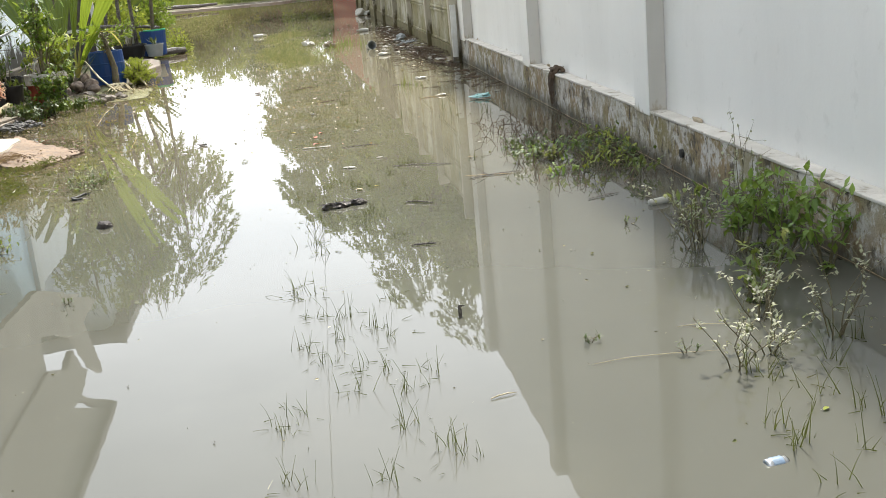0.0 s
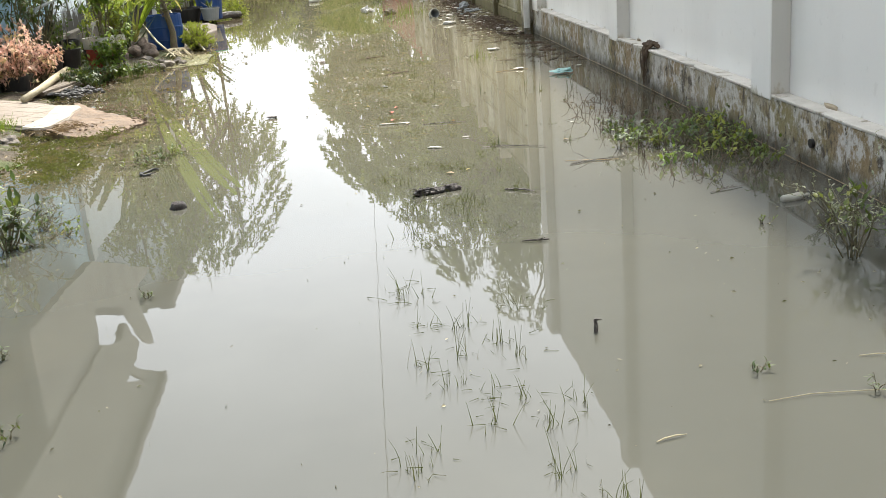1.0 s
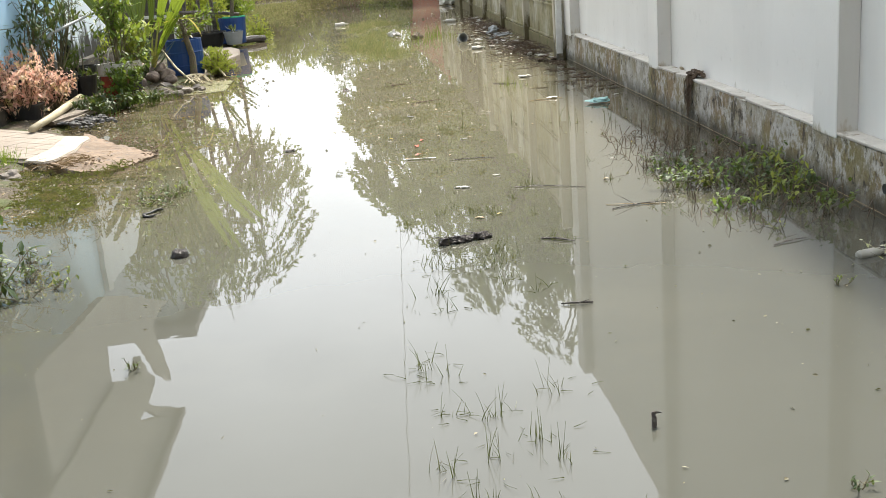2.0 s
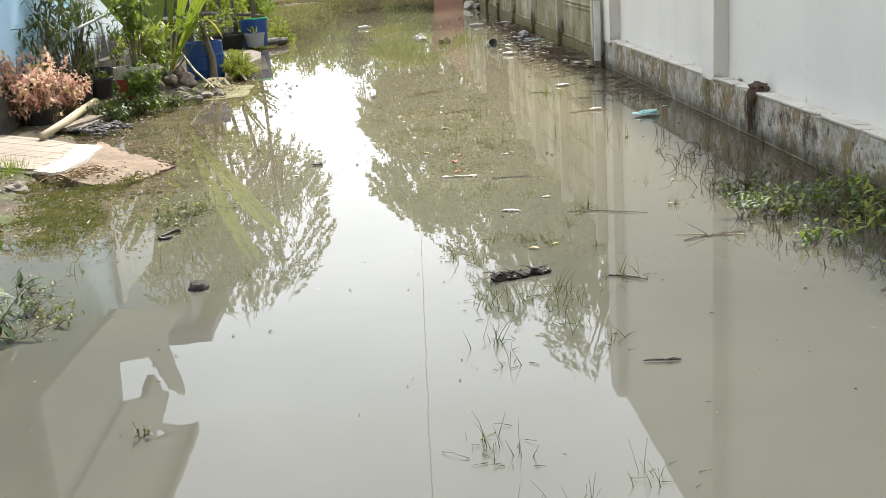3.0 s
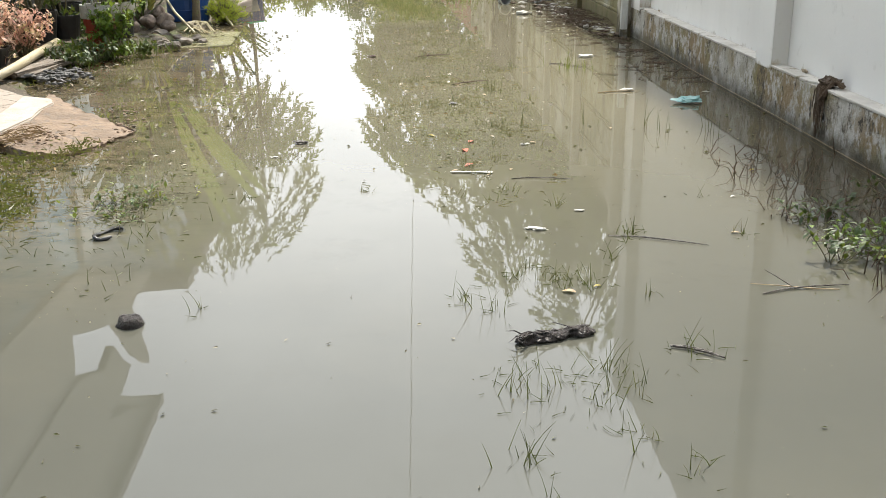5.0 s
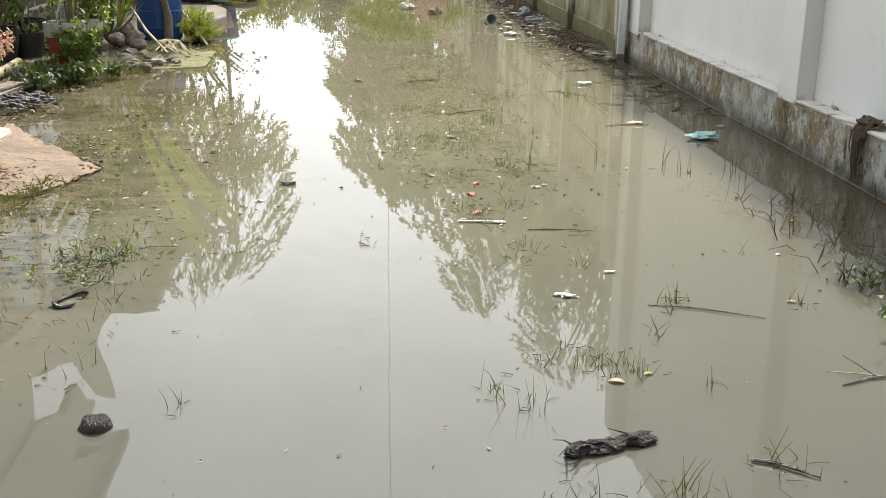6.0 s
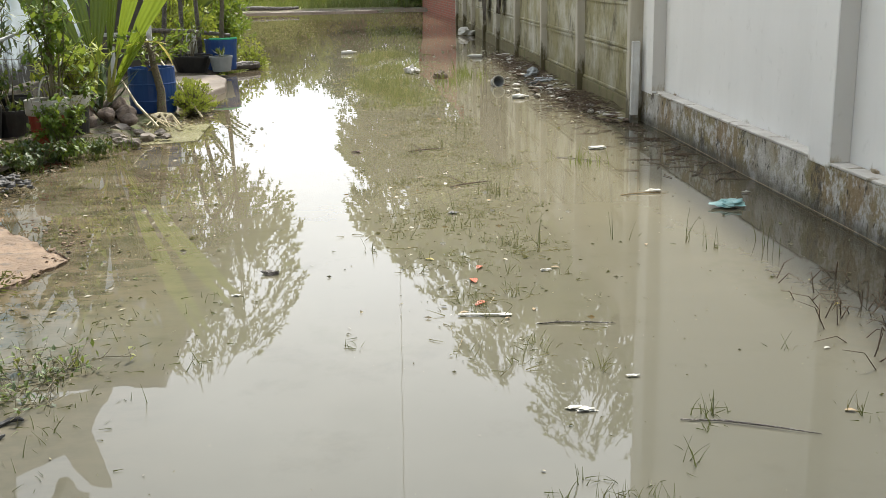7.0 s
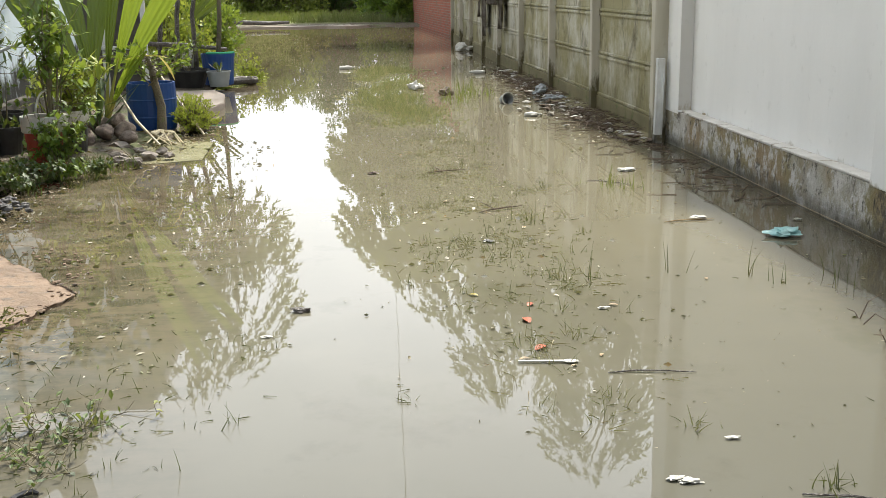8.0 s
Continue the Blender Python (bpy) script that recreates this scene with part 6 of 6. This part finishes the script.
# black pots added to darken the shadowed bank behind the bucket
for x, y, r1, h in ((-3.5, 13.1, 0.15, 0.24), (-3.3, 13.55, 0.13, 0.2), (-3.62, 13.6, 0.16, 0.3)):
    pot("pot", (x, y, 0.04), "black plastic pot added to deepen the shade by the shrubs", r1 * 0.75, r1, h, BLACK_PLASTIC)


def potted(name, loc, seed, label, **kw):
    t = thing(name, loc, label, "plant", "potted plants")
    shrub_parts(t, seed, **kw)
    return t


potted("creeper", (-2.87, 12.2, 0.1), 1, "creeping green plant spilling over the red bucket", stems=18, height=0.42, spread=0.3, leaves=26, leaf_len=0.055, leaf_w=0.035, leaf_material=LEAF_BRIGHT, stem_r=0.003, droop=0.8, low=0.05)
potted("creeper", (-2.83, 12.12, 0.04), 51, "creeping green plant hanging down the bucket front", stems=14, height=0.34, spread=0.2, leaves=26, leaf_len=0.05, leaf_w=0.032, leaf_material=LEAF_BRIGHT, stem_r=0.003, droop=0.9, low=0.0)
for k, (x, y, h, sp) in enumerate(((-3.05, 11.95, 0.16, 0.2), (-2.9, 11.75, 0.13, 0.22), (-3.12, 11.6, 0.12, 0.2), (-2.75, 11.95, 0.1, 0.18), (-2.95, 11.45, 0.1, 0.2), (-2.62, 12.2, 0.08, 0.15))):
    potted("ground_creeper", (x, y, 0.05), 520 + k, "low leafy creeper on the wet bank", stems=12, height=h, spread=sp, leaves=16, leaf_len=0.05, leaf_w=0.026, leaf_material=LEAF_DARK if k % 3 else LEAF_BRIGHT, stem_r=0.0025, droop=0.6, low=0.1)
potted("potted_shrub", (-2.94, 12.4, 0.33), 2, "upright shrub with light green leaves in the bucket", stems=12, height=1.0, spread=0.26, leaves=30, leaf_len=0.11, leaf_w=0.045, leaf_material=LEAF_BRIGHT, stem_r=0.008)
potted("potted_shrub", (-2.94, 13.1, 0.33), 3, "bushy shrub with yellow-green narrow leaves", stems=18, height=0.5, spread=0.32, leaves=24, leaf_len=0.13, leaf_w=0.035, leaf_material=LEAF_LIME, stem_r=0.006)
potted("spiky_plant", (-2.95, 13.9, 0.1), 4, "dark upright snake plant", stems=3, height=0.3, spread=0.1, leaves=10, leaf_len=0.5, leaf_w=0.06, leaf_material=LEAF_DARK, stem_r=0.006, droop=-0.6, low=0.0)
crt = potted("croton_bush", (-3.66, 11.3, 0.06), 5, "bushy croton with pink and orange leaves", stems=56, height=0.62, spread=0.46, leaves=46, leaf_len=0.058, leaf_w=0.028, leaf_material=LEAF_PINK, stem_r=0.004, low=0.1)
pot("pot", (-3.62, 11.35, 0.04), "low black plastic pot under the croton", 0.13, 0.18, 0.17, BLACK_PLASTIC)
potted("croton_bush", (-3.5, 11.85, 0.06), 15, "low croton with yellow and pink leaves", stems=30, height=0.4, spread=0.34, leaves=34, leaf_len=0.055, leaf_w=0.026, leaf_material=LEAF_PINK, stem_r=0.004)
pot("pot", (-3.66, 12.85, 0.04), "tall black plastic pot against the house", 0.13, 0.17, 0.3, BLACK_PLASTIC)
ol = potted("oleander", (-3.7, 12.85, 0.3), 6, "dark green shrub with narrow leaves", stems=16, height=1.05, spread=0.5, leaves=36, leaf_len=0.13, leaf_w=0.032, leaf_material=LEAF_DARK, stem_r=0.009, low=0.35)
ol2 = potted("oleander", (-3.72, 12.1, 0.1), 16, "dark green shrub with narrow leaves by the blue wall", stems=11, height=1.25, spread=0.5, leaves=34, leaf_len=0.13, leaf_w=0.035, leaf_material=LEAF_DARK, stem_r=0.009, low=0.45)
solid("bare_branch", bm_tube([(-3.7, 11.9, 0.55), (-3.55, 12.3, 0.78), (-3.35, 12.7, 0.88), (-3.1, 13.0, 1.0)], [0.02, 0.018, 0.015, 0.01], 7), GREY_PLASTIC, "pale bare branch through the shrubs", "branch")

# coconut seedlings
def coconut_plant(loc, seed, leaves, label):
    r = random.Random(seed)
    t = thing("coconut_seedling", loc, label, "palm", "coconut seedlings")
    part("nut", bm_rock(0.12, 0.11, 0.1, seed, 0.12, 3), COCO, t, "sprouting brown coconut", True).location = (0, 0, 0.07)
    for a, lean, ln, wd, m in leaves:
        lv = Leaves()
        a = radians(a)
        d0 = Vector((math.cos(a) * lean, math.sin(a) * lean, 1)).normalized()
        p, d = Vector((0.02 * math.cos(a), 0.02 * math.sin(a), 0.12)), d0
        pts = []
        for k in range(5):
            pts.append(p.copy())
            p = p + d * ln * 0.065
            d = (d + Vector((math.cos(a), math.sin(a), -0.1)) * 0.03 * lean).normalized()
        stalk = part("stalk", bm_tube(pts, [0.02, 0.017, 0.014, 0.011, 0.009], 7), PALM_STALK, t, "pale orange-green leaf stalk")
        # pleated two-pronged blade
        side = d.cross(Vector((0.25, -1, 0.1))).normalized()
        side = (side - d * side.dot(d)).normalized()
        seg, n0 = 12, 0
        v, f = [], []
        q = pts[-2]
        for k in range(seg + 1):
            tt = k / seg
            w = wd * (math.sin(math.pi * min(tt * 0.7 + 0.03, 1)) ** 0.9)
            split = max(0.0, tt - 0.7) * wd * 1.3
            up = side.cross(d)
            for s in (-1, 1):
                for j in range(5):
                    u = j / 4
                    off = s * (split + max(w - split, 0.01) * u)
                    v.append(tuple(q + side * off + up * (0.006 * (j % 2) + 0.2 * abs(off)) - d * abs(off) * 0.25))
            q = q + d * ln * 0.74 / seg
            d = (d + Vector((math.cos(a), math.sin(a), -0.55)) * 0.022 * (0.4 + lean)).normalized()
        for k in range(seg):
            for s in (0, 5):
                for j in range(4):
                    i0 = k * 10 + s + j
                    f.append((i0, i0 + 1, i0 + 11, i0 + 10))
        me = bpy.data.meshes.new("blade")
        me.from_pydata(v, [], f)
        part("blade", me, m, t)
    return t


# left blades take the shaded leaf colour, most right blades the sunlit one
coconut_plant((-2.95, 14.1, 0.06), 5, ((178, 0.34, 2.0, 0.11, LEAF_PALM_SHADED), (160, 0.17, 2.2, 0.1, LEAF_PALM_SHADED), (12, 0.44, 2.1, 0.1, LEAF_PALM_LIT), (5, 0.25, 2.2, 0.085, LEAF_PALM_LIT), (20, 0.1, 2.0, 0.06, LEAF_PALM_SHADED), (-25, 0.5, 0.85, 0.045, LEAF_PALM_LIT)), "young coconut palm with broad pleated leaves")
coconut_plant((-3.2, 14.7, 0.06), 6, ((175, 0.4, 1.7, 0.12, LEAF_PALM_SHADED), (60, 0.15, 1.8, 0.1, LEAF_PALM_SHADED)), "young coconut palm by the house wall")
coconut_plant((-3.95, 23.4, 0.05), 7, ((0, 0.6, 2.0, 0.06, LEAF_PALM_SHADED), (15, 0.35, 2.2, 0.06, LEAF_PALM_SHADED), (-20, 0.8, 1.9, 0.055, LEAF_PALM_SHADED), (170, 0.5, 2.0, 0.08, LEAF_PALM_SHADED)), "coconut palm among the bushes, leaves arching over the water")
for i, (x, y, z) in enumerate(((-2.92, 13.75, 0.14), (-2.74, 13.72, 0.14), (-2.6, 13.85, 0.13), (-2.85, 13.55, 0.1), (-2.68, 14.0, 0.2), (-3.0, 13.6, 0.12), (-2.52, 13.6, 0.1), (-2.98, 13.3, 0.1))):
    solid("coconut", bm_husk(0.092 if i % 3 else 0.075, 60 + i), COCO, "old brown coconut in a heap by the palm", "coconut", "heap of coconuts", loc=(x - 0.13, y, z), rot=(0, 20 * i, 47 * i), smooth=True)
br = thing("barrel", (-2.62, 14.62, 0.04), "cut-down bright blue plastic barrel", "barrel")
part("body", bm_lathe([(0, 0), (0.2, 0), (0.215, 0.02), (0.225, 0.12), (0.23, 0.13), (0.225, 0.14), (0.225, 0.28), (0.23, 0.29), (0.225, 0.3), (0.22, 0.44), (0.205, 0.44), (0.2, 0.3), (0, 0.3)], 28), BLUE_PLASTIC, br)
part("soil", bm_lathe([(0, 0.34), (0.2, 0.33)], 18), SOIL, br)
sapling = tree((-2.5, 14.32, 0.03), "stubby mossy sapling with a few leaves", [((-0.06, 0, 0.62), (0.14, 0.14, 0.16))], 14, 0.1, 0.04, LEAF_BRIGHT, 0.04, 31, trunk_top=0.62, lean=(-0.05, 0), droop=0.2, per=6, name="sapling")
bush("weed_bush", (-2.28, 14.75, 0.02), "yellow-green leafy weed clump at the water edge", (0.26, 0.42, 0.34), 300, 0.03, 0.014, LEAF_LIME, 61, 14, 0.9)
solid("bamboo_cane", bm_tube([(-2.78, 15.3, 0.72), (-2.5, 14.9, 0.4), (-2.12, 14.35, 0.01)], [0.009, 0.011, 0.011], 6), BAMBOO, "thin bamboo cane leaning to the water", "cane")
solid("pale_stick", bm_tube([(-2.8, 14.1, 0.42), (-2.6, 13.75, 0.22), (-2.36, 13.4, 0.06)], [0.011, 0.013, 0.01], 6), BAMBOO, "pale peeled stick beside the coconuts", "stick")
solid("root_splay", tubes_mesh("root_splay", [([(-2.5, 14.2, 0.08), (-2.42 + 0.1 * math.cos(k), 13.9 + 0.1 * math.sin(k), 0.1), (-2.35 + 0.16 * math.cos(k * 1.7), 13.55 + 0.14 * math.sin(k * 1.3), 0.05)], [0.014, 0.01, 0.005], 5) for k in range(9)]), BAMBOO, "pale splayed roots by the water", "roots")
yl = Leaves()
yl.leaf((-2.72, 14.0, 0.72), (0.85, -0.2, 0.3), 0.42, 0.08, 0.5, 0.25, 6)
yl.leaf((-2.42, 13.95, 0.76), (0.6, -0.1, -0.5), 0.26, 0.06, 0.9, 0.25, 5)
solid("yellow_frond", yl.mesh("yellow_frond"), LEAF_YELLOW, "yellowing palm frond bent over the barrel", "frond")
tub = pot("tub", (-2.57, 19.45, 0.05), "blue plastic tub holding a small tree", 0.195, 0.23, 0.42, BLUE_PLASTIC)
part("liner", bm_tube([(0.215 * math.cos(a), 0.215 * math.sin(a), 0.43) for a in [-2.2 + 0.2 * k for k in range(12)]], 0.018, 6), surface("green_net", (0.05, 0.4, 0.2), (0.04, 0.3, 0.15)), tub, "torn green liner edge")
tree((-2.57, 19.45, 0.4), "small leafy tree growing in the blue tub", [((-0.55, -0.3, 3.3), (1.0, 1.0, 0.9)), ((0.2, -0.4, 2.5), (0.75, 0.9, 0.9)), ((-1.1, -0.2, 2.4), (0.9, 0.9, 0.8)), ((-0.1, 0.5, 2.0), (0.75, 0.8, 0.6))], 290, 0.15, 0.034, LEAF_TREE, 0.03, 32, trunk_top=1.3, lean=(0.08, 0), per=14)
bs = pot("basin", (-2.92, 19.0, 0.05), "wide black plastic basin", 0.2, 0.29, 0.24, BLACK_PLASTIC)
pot("pot", (-2.5, 18.85, 0.075), "small grey plastic pot with a spiky plant", 0.12, 0.16, 0.2, GREY_PLASTIC)
potted("small_aloe", (-2.5, 18.85, 0.25), 44, "small grey-green aloe in a grey pot", stems=4, height=0.06, spread=0.06, leaves=5, leaf_len=0.16, leaf_w=0.03, leaf_material=LEAF_DARK, stem_r=0.004, droop=-0.3, low=0)
potted("potted_shrub", (-2.92, 19.0, 0.26), 45, "loose green shrub in the black basin", stems=7, height=0.6, spread=0.3, leaves=10, leaf_len=0.1, leaf_w=0.04, leaf_material=LEAF_BRIGHT, stem_r=0.006)
solid("white_canister", bm_lathe([(0, 0), (0.07, 0), (0.075, 0.02), (0.075, 0.24), (0.05, 0.28), (0.025, 0.3), (0, 0.3)], 16), WHITE_PLASTIC, "white plastic canister behind the basin", "canister", loc=(-2.98, 19.5, 0.28), smooth=True)
pot("basin", (-2.98, 19.55, 0.04), "black crate under the canister", 0.16, 0.17, 0.24, BLACK_PLASTIC)
bush("weed_bush", (-2.2, 20.1, 0.0), "green weeds beside the blue tub", (0.22, 0.4, 0.4), 70, 0.06, 0.03, LEAF_LIME, 62, 10)

# dark plants added to deepen the shadow along the house
for k, (x, y, h) in enumerate(((-3.55, 13.3, 0.5), (-3.35, 13.75, 0.45), (-3.6, 14.4, 0.45), (-3.45, 15.2, 0.4))):
    bush("shade_plant", (x, y, 0.05), "dark leafy plant added to deepen the shade by the house", (0.26, 0.3, h), 60, 0.07, 0.03, LEAF_DARK, 640 + k, 10)
# lean-to with a white frame behind the palms
sh = thing("lean_to", (-3.75, 18.3, 0), "dark timber lean-to with a white frame", "shed")
part("back", bm_box((-0.5, 0.4, 0), (0.35, 0.46, 1.9), 0.004), DARK_SHED, sh)
part("roof", bm_box((-0.7, -0.5, 1.9), (0.6, 0.6, 1.96), 0.006), ROOF, sh)
for x in (-0.45, 0.02, 0.5):
    part("post", bm_box((x - 0.03, -0.42, 0), (x + 0.03, -0.36, 1.9), 0.004), FRAME_WHITE if x > 0 else DARK_SHED, sh)
for z in (0.5, 0.62, 1.25):
    part("rail", bm_box((-0.48, -0.44, z), (0.52, -0.4, z + 0.045), 0.004), FRAME_WHITE if z > 0.55 else WOOD, sh)
for k in range(3):
    solid("dark_pole", bm_tube([(-3.3 + 0.22 * k, 18.9 + 0.3 * k, 0.05), (-3.22 + 0.16 * k, 19.0 + 0.3 * k, 1.0), (-3.1 + 0.2 * k, 19.0 + 0.3 * k, 2.0)], [0.035, 0.03, 0.028], 7), DARK_WOOD, "dark leaning timber pole", "pole", "timber poles")
solid("dark_beam", bm_tube([(-3.35, 18.4, 0.66), (-2.9, 19.1, 0.6), (-2.5, 19.9, 0.5)], [0.03, 0.03, 0.025], 7), DARK_WOOD, "dark beam slung between the poles", "beam")
